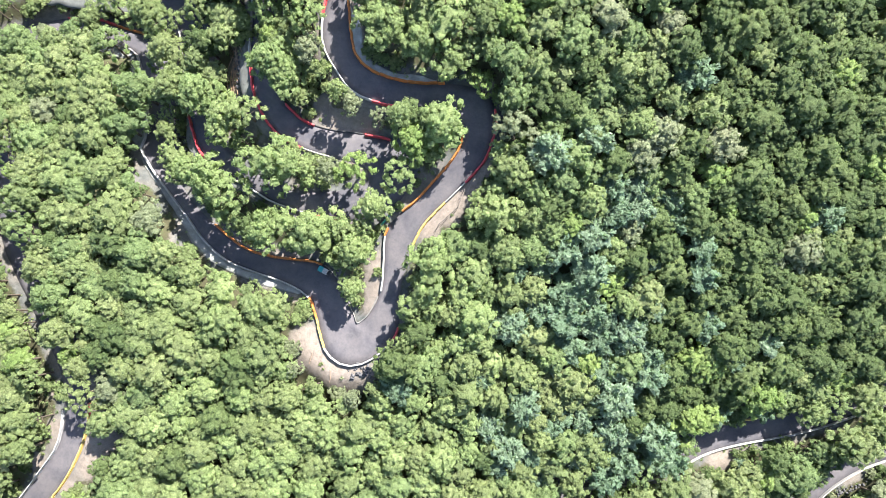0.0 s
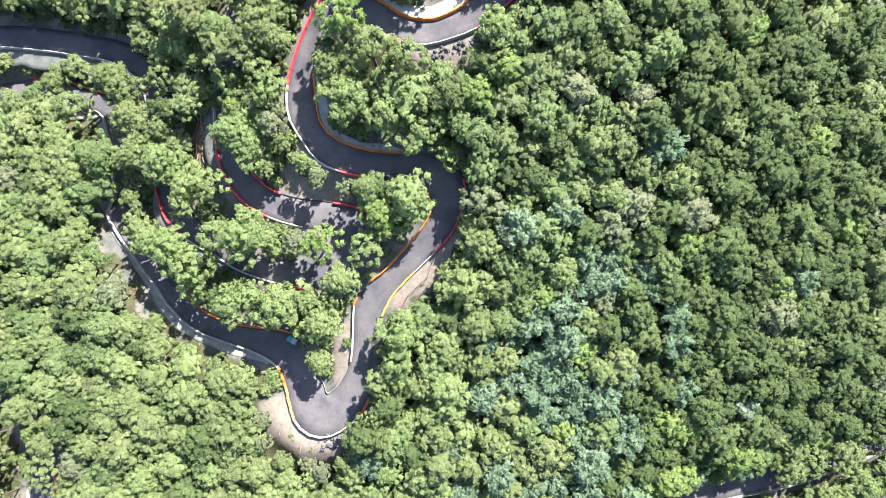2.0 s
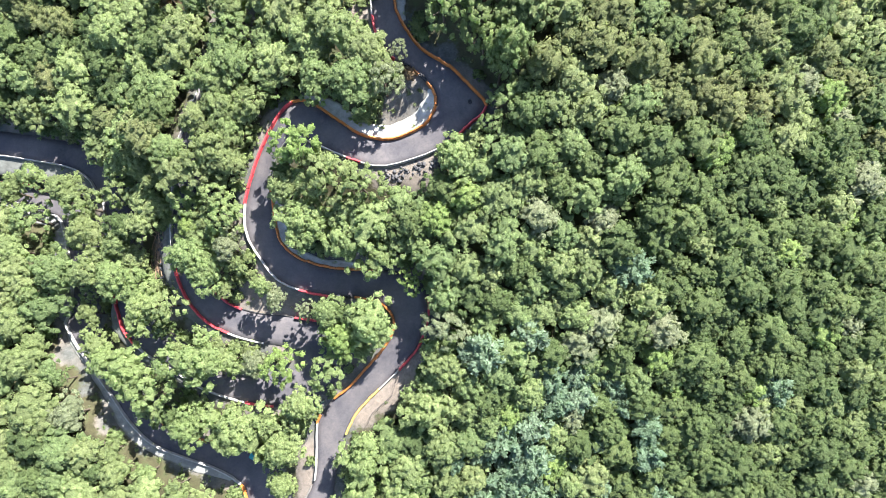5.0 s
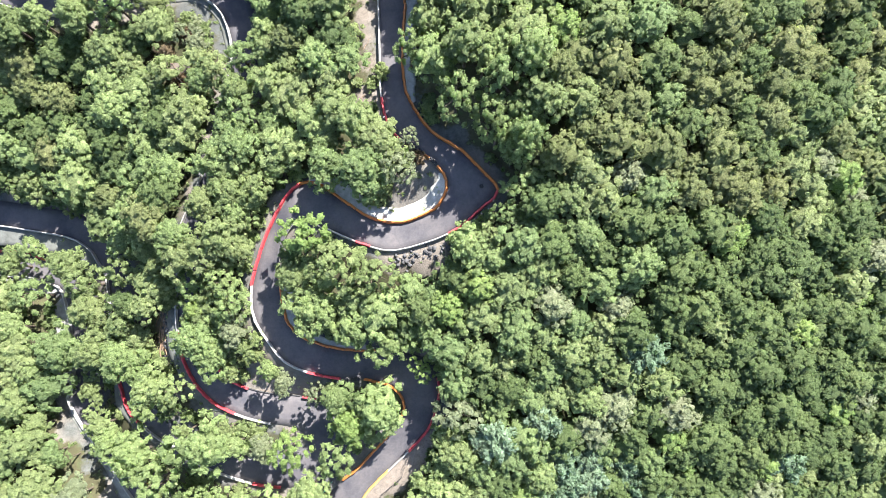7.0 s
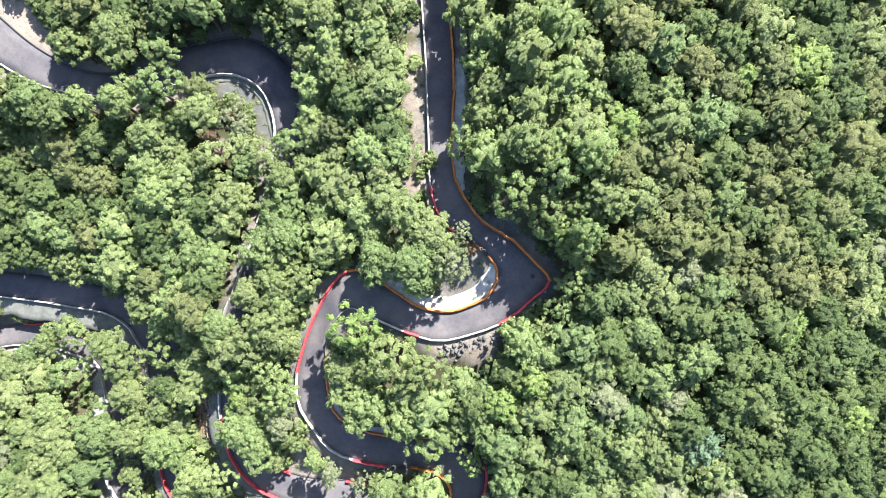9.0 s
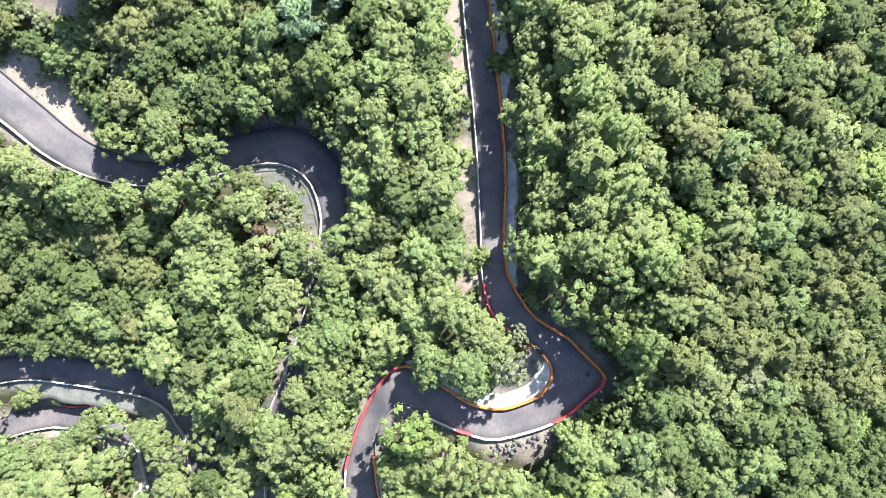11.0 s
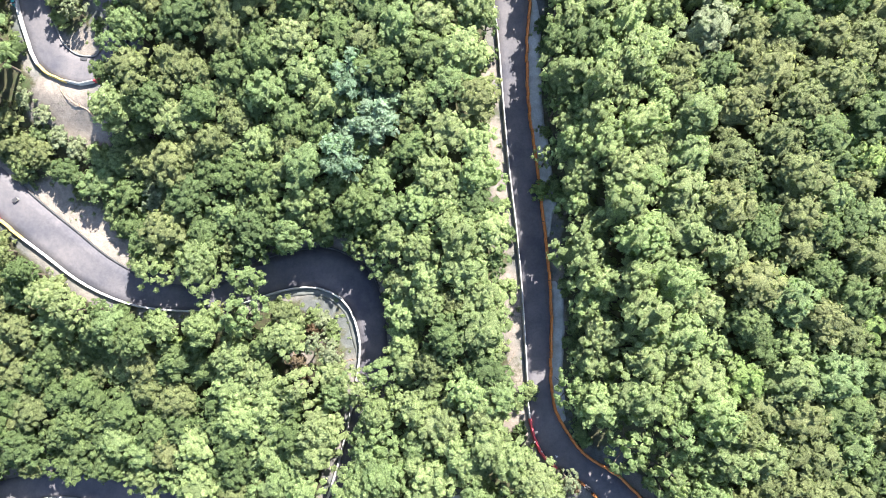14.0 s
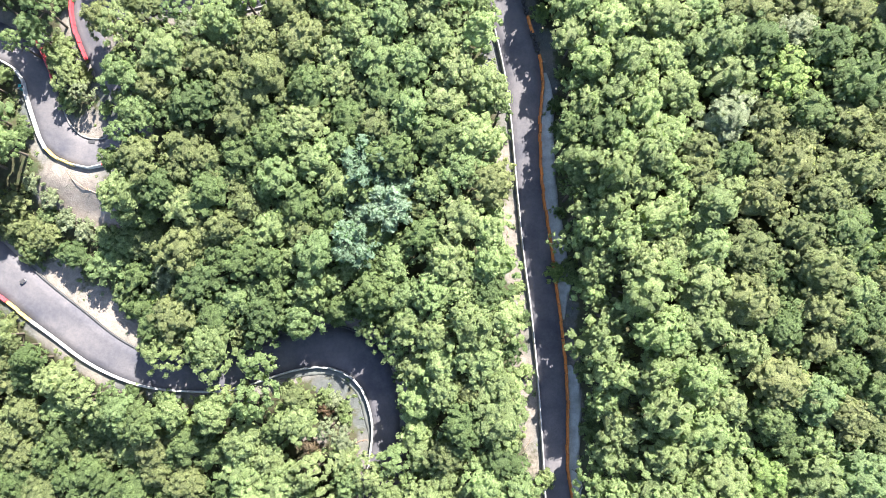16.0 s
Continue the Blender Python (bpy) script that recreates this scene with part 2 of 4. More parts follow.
UPPER_A = [
    (-86.3, 117.9, -82.3, 123.5, 8.4), (-81.5, 114.0, -77.8, 118.7, 7.6), (-76.8, 109.7, -72.8, 113.8, 6.6), (-72.8, 106.2, -68.5, 109.9, 5.5),
    (-68.8, 102.7, -64.6, 106.3, 4.6), (-64.7, 100.1, -61.2, 103.9, 3.9), (-59.5, 98.0, -57.2, 101.8, 3.5), (-53.3, 97.0, -52.4, 100.7, 3.3),
    (-46.1, 96.8, -46.1, 101.1, 3.4), (-39.7, 98.5, -41.0, 103.7, 3.9), (-35.1, 99.6, -35.5, 105.2, 4.3), (-30.6, 99.7, -28.4, 105.7, 4.6),
    (-27.1, 98.2, -22.8, 102.4, 4.6),
]
UPPER_B = [
    (-25.0, 95.5, -20.4, 97.6, 4.2), (-23.9, 90.7, -19.8, 90.7, 3.6), (-24.4, 86.3, -20.7, 85.5, 3.1), (-25.5, 80.8, -21.6, 79.7, 2.9),
    (-26.5, 76.5, -22.8, 74.7, 2.9), (-28.3, 70.5, -24.6, 68.8, 3.0), (-30.9, 63.4, -27.1, 61.7, 3.0), (-32.6, 60.0, -28.9, 58.6, 1.8),
    (-33.2, 53.7, -29.3, 53.3, 0.6), (-33.9, 47.4, -29.9, 47.4, -0.9), (-34.0, 44.0, -29.9, 44.0, -2.0), (-33.7, 39.6, -29.0, 39.3, -3.4),
    (-31.7, 35.2, -26.4, 36.1, -4.1), (-28.8, 32.0, -23.6, 34.3, -4.5),
]
UPPER_C = [
    (-24.8, 29.9, -19.7, 33.2, -4.6), (-20.3, 28.5, -14.6, 32.6, -4.8), (-16.1, 27.7, -9.5, 31.6, -5.0), (-13.6, 26.2, -6.3, 28.5, -5.2),
    (-13.4, 24.6, -5.5, 24.6, -5.5), (-14.6, 23.4, -8.1, 20.6, -5.8), (-18.7, 22.6, -13.1, 17.7, -6.1), (-23.8, 22.5, -19.8, 17.6, -6.4),
    (-29.0, 23.3, -26.1, 19.1, -6.8), (-34.2, 26.2, -31.5, 21.1, -7.3), (-38.1, 29.3, -35.9, 23.9, -7.8), (-41.0, 32.4, -40.4, 26.3, -8.2),
    (-43.0, 35.5, -44.8, 30.3, -8.6), (-42.9, 35.7, -47.0, 35.8, -8.9),
]
UPPER_D = [
    (-44.1, 41.0, -48.4, 41.2, -9.3), (-44.8, 47.5, -49.4, 48.2, -9.6), (-45.5, 53.9, -50.4, 54.2, -9.9), (-48.6, 59.3, -52.3, 56.7, -10.6),
    (-50.3, 61.9, -53.6, 58.8, -10.8), (-53.9, 64.6, -56.1, 60.7, -11.0), (-57.8, 66.2, -59.0, 61.9, -11.2), (-62.6, 67.2, -63.5, 62.8, -11.4),
    (-68.4, 68.3, -69.2, 63.9, -11.7), (-74.5, 69.3, -75.1, 64.8, -12.2), (-80.2, 69.9, -80.2, 65.4, -12.7), (-86.9, 69.2, -86.2, 64.8, -13.2),
    (-92.7, 68.0, -91.7, 63.6, -13.8),
]
UPPER = UPPER_A + UPPER_B + UPPER_C + UPPER_D
WEST_A = [
    (-91.6, -46.2, -84.6, -47.0, -20.5), (-85.7, -40.3, -79.3, -40.6, -19.0), (-79.3, -33.7, -73.3, -33.5, -17.3), (-74.9, -28.5, -69.6, -28.9, -15.6),
    (-71.2, -23.6, -66.7, -23.5, -14.3), (-69.8, -18.4, -65.2, -18.3, -13.3), (-69.8, -13.3, -65.3, -13.2, -12.8), (-70.8, -9.2, -66.2, -9.1, -12.5),
    (-73.5, -3.5, -69.0, -2.0, -12.2), (-77.5, 4.0, -73.0, 6.0, -11.9), (-82.0, 13.0, -77.5, 14.5, -11.5), (-84.0, 22.0, -79.0, 22.5, -11.2),
    (-84.5, 28.5, -80.5, 30.5, -11.0), (-89.0, 33.0, -87.0, 37.0, -11.1), (-95.0, 36.0, -94.0, 40.5, -11.3),
]
WEST = WEST_A
VALLEY_A = [
    (17.2, -44.2, 15.8, -39.0, -29.8), (25.5, -37.3, 23.4, -32.7, -30.1), (30.4, -35.6, 29.4, -31.0, -30.9), (39.5, -35.4, 37.7, -30.6, -32.2),
    (48.6, -33.1, 45.3, -28.3, -33.2), (56.1, -29.5, 53.3, -24.4, -33.7), (63.5, -27.4, 61.5, -23.0, -33.7), (75.8, -25.1, 73.6, -20.7, -33.4),
    (84.2, -22.7, 81.9, -18.1, -32.9), (92.5, -19.5, 90.2, -15.4, -32.2), (101.7, -15.5, 98.8, -11.8, -31.6),
]
VALLEY = VALLEY_A
VALLEY_LOW_A = [
    (79.6, -46.0, 74.9, -41.7, -42.1), (83.0, -42.3, 80.6, -36.3, -41.0), (87.4, -37.8, 85.0, -32.3, -39.8), (93.2, -33.8, 90.8, -29.0, -38.6),
    (99.0, -31.4, 96.8, -26.4, -37.8), (107.8, -28.6, 104.9, -22.6, -37.2),
]
VALLEY_LOW = VALLEY_LOW_A
TOP_LOOP_A = [
    (-79.6, 147.8, -77.1, 152.9, 18.3), (-75.5, 146.4, -73.2, 151.0, 18.1), (-72.8, 145.1, -70.0, 149.1, 17.7), (-71.6, 143.1, -68.1, 145.2, 17.0),
    (-71.4, 140.7, -67.3, 141.7, 16.3), (-70.7, 137.6, -66.7, 138.9, 15.6), (-69.7, 134.1, -66.0, 136.8, 14.9), (-67.8, 132.1, -64.4, 135.2, 14.5),
    (-64.6, 130.9, -62.4, 134.7, 14.3), (-61.6, 130.6, -60.7, 135.1, 14.5), (-56.5, 133.3, -59.3, 138.2, 15.2), (-56.1, 137.6, -59.7, 140.9, 16.1),
    (-57.5, 142.8, -61.6, 144.5, 17.1), (-58.9, 146.7, -62.5, 146.8, 18.0), (-59.9, 150.5, -63.4, 150.3, 19.0), (-60.1, 154.3, -63.3, 153.7, 19.8),
    (-59.2, 158.8, -62.5, 158.6, 20.6),
]
TOP_LOOP = TOP_LOOP_A
TOP_EDGE_A = [
    (-57.6, 150.8, -57.6, 155.0, 19.6), (-51.9, 151.9, -52.3, 156.3, 19.6), (-46.3, 151.6, -45.9, 155.8, 19.5), (-41.5, 151.2, -40.4, 155.3, 19.4),
    (-35.8, 152.1, -35.8, 156.3, 19.5), (-29.9, 154.2, -30.5, 158.0, 19.6),
]
TOP_EDGE = TOP_EDGE_A


def curve(stations, step=0.5):
    """A smooth line through the stations (Catmull-Rom)."""
    p = np.array(stations, float)
    p = np.vstack([2 * p[0] - p[1], p, 2 * p[-1] - p[-2]])
    out = []
    for a, b, c, d in zip(p, p[1:], p[2:], p[3:]):
        n = max(2, int(np.hypot(*((c - b)[:2] + (c - b)[2:4])) / 2 / step))
        u = np.arange(n)[:, None] / n
        out.append(0.5 * (2 * b + (c - a) * u + (2 * a - 5 * b + 4 * c - d) * u * u + (3 * b - a - 3 * c + d) * u ** 3))
    return np.vstack(out + [p[-2:-1]])


LINES, SIDES, ARCS = {}, {}, {}
for key, stations in dict(A=MAIN, C=UPPER, E=WEST, F=VALLEY, H=VALLEY_LOW, G=TOP_LOOP, K=TOP_EDGE).items():
    p = curve(stations)
    middle, across = (p[:, :2] + p[:, 2:4]) / 2, p[:, :2] - p[:, 2:4]
    wide = np.linalg.norm(across, axis=1)
    LINES[key] = np.c_[middle, p[:, 4], wide]
    SIDES[key] = across / wide[:, None]
    ARCS[key] = np.r_[0, np.cumsum(np.linalg.norm(np.diff(middle, axis=0), axis=1))]


def lanes(key, narrower=()):
    """Points in three lanes of a road, with height and the width of a lane square to the way."""
    line = LINES[key].copy()
    way = np.gradient(line[:, :2], axis=0)
    way /= np.linalg.norm(way, axis=1)[:, None]
    for a, b in narrower:
        line[(ARCS[key] > a) & (ARCS[key] < b), 3] -= 4.0
    third = line[:, 3:4] / 3
    square = abs(SIDES[key][:, 0] * way[:, 1] - SIDES[key][:, 1] * way[:, 0])
    out = []
    for k in (-1, 0, 1):
        q = line.copy()
        q[:, :2] += k * third * SIDES[key]
        q[:, 3] = third[:, 0] * np.maximum(square, 0.75)
        out.append(q)
    return np.vstack(out)


SAMPLES = np.vstack([lanes(k) for k in LINES])
# stretches, in metres along a road, over which the crowns close
CLOSED = {"A": ((282.9, 305.5),), "C": ((44.0, 51.0), (118.8, 123.7), (207.6, 220.6)), "E": ((37, 101),), "F": ((0, 40), (66, 90)), "H": ((0, 8),), "G": ((31, 41),), "K": ((0, 6), (17, 28))}
# sprayed-concrete aprons outside a road's edge: from, to, width
APRONS = [("A", "Q", 18.0, 54.0, 2.0), ("A", "Q", 60.0, 83.0, 1.9), ("A", "P", 97.0, 130.0, 2.3), ("A", "Q", 141.0, 168.0, 1.7), ("A", "Q", 239.4, 280.6, 2.7),
          ("A", "Q", 281.8, 304.8, 2.6), ("C", "P", 125.0, 142.1, 2.2), ("C", "Q", 188.3, 204.0, 1.9), ("C", "P", 52.0, 82.0, 1.1), ("A", "Q", 307.4, 325.9, 2.4), ("C", "Q", 223.9, 263.4, 3.2)]


def beside(key, side, start, end):
    """Edge points of a road with their height, the way outwards, and how far along the stretch they are."""
    arc, sign = ARCS[key], 1 if side == "P" else -1
    keep = (arc >= start) & (arc <= end)
    out = sign * SIDES[key][keep]
    edge = LINES[key][keep, :2] + out * LINES[key][keep, 3:4] / 2
    return edge, LINES[key][keep, 2], out, (arc[keep] - start) / (end - start)


ROOM = [lanes(k, CLOSED.get(k, ())) for k in LINES]
for key, side, start, end, wide in APRONS:
    edge, z, out, along = beside(key, side, start, end)
    ROOM.append(np.c_[edge + out * wide * 0.30, z, np.full(len(z), wide * 0.4)])
ROOM = np.vstack(ROOM)

# bare ground: x, y, radius, how sandy
BARE = [
    (-22.9, -6.9, 4.0, 1.0), (-18.5, -9.8, 3.5, 1.0), (-14.8, -10.6, 3.0, 0.8), (-25.5, -3.7, 2.5, 1.0),
    (0.6, 18.5, 2.4, 1.0), (-2.4, 15.6, 2.2, 1.0), (4.1, 21.8, 2.7, 1.0), (6.8, 25.4, 2.0, 1.0), (-18.2, 34.0, 2.4, 0.8),
    (-13.3, 33.4, 2.2, 0.9), (-36.1, 40.7, 2.0, 0.05), (-35.1, 34.8, 2.0, 0.05), (-64.4, 129.0, 2.3, 1.0),
    (-67.8, 130.2, 1.9, 1.0), (-62.8, 126.8, 1.8, 1.0), (-66.4, 110.6, 3.2, 0.95), (-71.4, 115.2, 3.0, 0.8), (-60.6, 106.6, 2.0, 0.8),
    (-64.0, 108.6, 2.2, 0.95), (-65.2, -27.6, 3.2, 1.0), (-63.6, -22.4, 2.8, 1.0), (-59.0, -23.4, 1.8, 0.8),
]
BARE += [
    (5.7, 63.8, 3.2, 0.4), (8.6, 65.6, 2.4, 0.2), (8.1, 54.4, 2.6, 0.8), (3.0, 54.2, 2.2, 0.9), (-0.6, 84.6, 1.6, 1.0),
    (-1.6, 79.2, 1.9, 1.0), (-2.3, 119.2, 1.6, 1.0), (-2.4, 130.0, 1.4, 0.9), (6.6, 79.3, 1.8, 0.0),
    (-63.2, 137.3, 2.2, 0.8), (-12.6, 5.5, 1.8, 1.0), (60.2, -30.6, 2.6, 1.0), (-6.2, 42.3, 1.6, 0.1),
    (-32.1, 31.3, 1.6, 0.1), (-28.2, 29.2, 1.5, 0.1), (-1.5, 41.9, 1.5, 0.1), (3.5, 41.3, 1.3, 0.1),
]
BARE += [
    (6.3, 106.5, 1.2, 0.0), (5.6, 100.0, 0.7, 0.0),
    (5.4, 139.0, 1.2, 0.1), (5.0, 146.0, 1.3, 0.1), (12.8, 73.4, 1.6, 0.0),
    (-48.7, 14.9, 1.9, 0.0), (-53.4, 21.2, 1.9, 0.0), (-57.4, 27.0, 1.9, 0.0), (-41.8, 9.8, 1.9, 0.0),
    (-35.8, 6.9, 1.9, 0.0), (-29.7, 5.1, 1.9, 0.0), (-56.2, 60.9, 1.9, 0.0), (-62.5, 62.5, 1.9, 0.0),
]
BARE += [
    (-67.5, 63.3, 1.9, 0.0), (-52.5, 55.2, 1.4, 0.1), (-72.2, -20.0, 1.4, 1.0), (-72.4, -14.0, 1.2, 1.0), (-75.6, -26.4, 1.5, 1.0), (-63.8, -17.6, 1.4, 0.9), (-70.4, -31.6, 1.5, 1.0),
    (-30.6, 64.4, 1.5, 0.9), (-34.2, 88.4, 1.7, 0.9), (-48.7, 32.4, 1.6, 0.6),
    (-50.1, 54.4, 1.3, 0.9), (-37.8, 44.9, 2.0, 0.8), (-2.8, 142.0, 1.8, 0.2), (91.0, -35.0, 2.0, 0.8),
]
BARE += [(-18.3, 40.6, 1.6, 0.9), (-21.4, 37.6, 1.8, 0.7), (-19.4, 35.1, 1.6, 0.8), (-15.9, 33.8, 1.6, 0.9), (-22.6, 34.3, 1.4, 0.4)]
BARE += [(-31.8, 97.0, 1.4, 0.0), (-28.6, 96.4, 1.7, 0.0), (-26.4, 94.2, 1.7, 0.0), (-25.5, 91.2, 1.5, 0.0), (-25.4, 88.2, 1.2, 0.3), (-33.0, 88.4, 1.5, 0.8)]
BARE += [(-37.8, 45.0, 1.6, 0.6), (-38.3, 41.4, 1.6, 0.6)]
BARE += [(-12.5, 9.7, 1.5, 0.9), (-12.8, 6.4, 1.7, 1.0), (-12.9, 4.3, 1.5, 1.0), (-13.6, 2.1, 1.4, 1.0)]
BARE += [(-66.4, 126.2, 2.6, 1.0), (-63.0, 124.2, 2.4, 0.9), (-70.0, 127.6, 2.4, 0.9), (-60.4, 126.6, 2.0, 0.9)]
BARE += [(-0.9 - 0.033 * (y - 86), y, 1.4, 0.9) for y in (86, 89, 92, 96, 100, 104, 108, 112, 116, 122, 126)]
BARE += [(-26.6, 80.4, 0.8, 0.8), (-28.2, 75.6, 0.8, 0.7), (-29.8, 71.2, 0.9, 0.7), (-31.2, 67.0, 0.9, 0.8), (-32.6, 63.6, 0.8, 0.8)]
# where only low young trees grow, or taller ones than elsewhere: x, y, reach, height
GROWTH = [(-61.5, 142.5, 7.0, 0.55), (-61.5, 115.0, 9.5, 0.48), (-71.0, 120.0, 8.0, 0.48), (11.0, 95.0, 8.0, 1.4), (11.0, 108.0, 8.0, 1.45), (11.0, 121.0, 8.0, 1.4), (11.0, 134.0, 8.0, 1.3), (-31.0, 50.0, 6.0, 0.7), (21.0, 73.0, 8.0, 1.35), (11.0, 83.0, 7.0, 1.25), (-29.0, 110.0, 9.0, 1.25), (12.0, 41.0, 6.0, 1.2)]
TREND = (1.84, -3.44, 22.67, -6.73, 8.47, -2.95)
# swells and dips of the hillside, every 50 m eastwards and 55 m northwards
SWELLS = ((3.2, -2.9, 0.9, -6.8, 1.8), (-2.7, 3.2, -0.3, -1.9, 5.2), (-11.7, -6.0, 8.2, 4.0, -6.4), (5.4, -4.5, -1.5, 9.5, -4.8), (4.5, 5.5, -6.1, -0.1, -0.1))


def hill(x, y):
    """The height of the hillside without the road."""
    x, y = np.clip(x, -150, 150), np.clip(y, -100, 220)
    u, v = x / 100, (y - 60) / 100
    z = sum(c * t for c, t in zip(TREND, (1 + 0 * u, u, v, u * u, u * v, v * v)))
    for j, row in enumerate(SWELLS):
        for i, high in enumerate(row):
            z = z + high * np.exp(-((x + 90 - 50 * i) ** 2 + (y + 45 - 55 * j) ** 2) / 2888)
    return z


def road_near(x, y, roads=SAMPLES):
    """Distance beyond the nearest road's edge, and the height of the roads nearby."""
    gap, height = np.empty(len(x)), np.empty(len(x))
    r, x, y = roads.astype(np.float32), np.asarray(x, np.float32), np.asarray(y, np.float32)
    for i in range(0, len(x), 3000):
        d = np.sqrt((x[i:i + 3000, None] - r[:, 0]) ** 2 + (y[i:i + 3000, None] - r[:, 1]) ** 2) - r[:, 3] / 2
        w = 1 / np.maximum(d, 0.05) ** 3
        gap[i:i + 3000], height[i:i + 3000] = d.min(1), (w @ r[:, 2]) / w.sum(1)
    return gap, height


# ---- ground ----
def axis(lo, hi, step):
    far = np.array([6, 14, 30, 60, 120, 250, 500, 900, 1500])
    return np.r_[lo - far[::-1], np.arange(lo, hi + step / 2, step), hi + far]


GX, GY = axis(-115, 120, 1.0), axis(-68, 190, 1.0)
px, py = (a.ravel() for a in np.meshgrid(GX, GY, indexing="xy"))
GAP, near_z = road_near(px, py)
rough_z = np.array([noise.fractal(Vector((a * 0.11, b * 0.11, 3.0)), 1.0, 2.0, 4) for a, b in zip(px, py)])
blend = np.clip((GAP - 1.3) / 7.0, 0, 1)
blend = blend * blend * (3 - 2 * blend)
GZ = blend * (hill(px, py) + 0.8 * rough_z) + (1 - blend) * (near_z + np.clip(GAP - 0.4, 0, 1.5) * 0.18 * rough_z) - 0.17
bare = np.clip(1.3 - GAP / 2.2, 0, 1)
sandy = np.clip(0.30 + 1.6 * rough_z, 0, 1) * 0.8
for x, y, r, s in BARE:
    w = np.clip(1.5 - np.hypot(px - x, py - y) / r, 0, 1)
    sandy = sandy * (1 - w) + s * w
    bare = np.maximum(bare, w)
bare = np.clip(bare * (1.1 + 1.1 * rough_z), 0, 1)
nx, ny = len(GX), len(GY)
cell = (np.arange(ny - 1)[:, None] * nx + np.arange(nx - 1)).ravel()
data = fast_mesh("ground", np.c_[px, py, GZ], np.c_[cell, cell + 1, cell + nx + 1, cell + nx], None, [SOIL])
for name, values in (("bare", bare), ("sand", sandy)):
    data.attributes.new(name, "FLOAT", "POINT").data.foreach_set("value", values.astype(np.float32))
data.shade_smooth()
tagged(new("ground", data), "steep wooded hillside of soil, sand and leaf litter", "ground", kind="structure")
GRID = GZ.reshape(ny, nx)


def ground_z(x, y):
    i, j = np.clip(np.searchsorted(GX, x) - 1, 0, nx - 2), np.clip(np.searchsorted(GY, y) - 1, 0, ny - 2)
    u, v = (x - GX[i]) / (GX[i + 1] - GX[i]), (y - GY[j]) / (GY[j + 1] - GY[j])
    return ((1 - v) * ((1 - u) * GRID[j, i] + u * GRID[j, i + 1]) + v * ((1 - u) * GRID[j + 1, i] + u * GRID[j + 1, i + 1]))


# ---- roads ----
def road(key, label):
    """An asphalt ribbon with thickness and softly uneven edges."""
    line, right = LINES[key], SIDES[key]
    rows = []
    for k, (x, y, z, w) in enumerate(line):
        e = w / 2 + 0.10 + 0.08 * noise.noise(Vector((x * 0.7, y * 0.7, 0)))
        for off, drop in ((-e, -0.35), (-e, -0.02), (-e * 0.5, 0.02), (0, 0.035), (e * 0.5, 0.02), (e, -0.02), (e, -0.35)):
            rows.append((x + right[k][0] * off, y + right[k][1] * off, z + drop))
    n, m = len(line), 7
    i = (np.arange(n - 1)[:, None] * m + np.arange(m - 1)).ravel()
    mesh = fast_mesh("road", np.array(rows), np.c_[i, i + 1, i + m + 1, i + m], None, [ASPHALT])
    tagged(new("road", mesh), label, "road", kind="structure")


for key, label in (("A", "narrow winding grey asphalt track down the wooded hill"), ("C", "narrow grey asphalt track with a tight hairpin"),
                   ("E", "grey asphalt track beside a sandy verge"), ("F", "shaded grey asphalt track in the valley"),
                   ("H", "grey asphalt track with a stony verge"), ("G", "grey asphalt hairpin round a sandy island"),
                   ("K", "shaded asphalt track between dense trees")):
    road(key, label)

# ---- barriers ----
RUNS = [
    ("A", "P", 0.0, 79.5, "white"), ("A", "P", 79.5, 88.7, "red"), ("A", "P", 92.4, 94.0, "orange"), ("A", "P", 95.4, 130.7, "orange"),
    ("A", "P", 130.7, 145.1, "red"), ("A", "P", 145.1, 161.0, "white"), ("A", "P", 161.0, 166.0, "red"), ("A", "P", 170.2, 199.2, "orange"),
    ("A", "P", 203.3, 204.8, "orange"), ("A", "P", 204.8, 213.8, "white"), ("A", "P", 242.4, 266.6, "orange"), ("A", "P", 306.6, 313.1, "orange"),
    ("A", "P", 313.1, 323.4, "red"), ("A", "Q", 9.9, 12.4, "orange"), ("A", "Q", 15.5, 98.9, "orange"), ("A", "Q", 98.9, 106.4, "red"),
    ("A", "Q", 106.4, 117.0, "white"), ("A", "Q", 117.0, 119.1, "red"), ("A", "Q", 119.1, 123.9, "white"), ("A", "Q", 140.1, 169.2, "orange"),
    ("A", "Q", 178.0, 190.1, "red"), ("A", "Q", 190.1, 195.1, "white"), ("A", "Q", 195.1, 203.8, "yellow"), ("A", "Q", 218.6, 221.5, "red"),
]
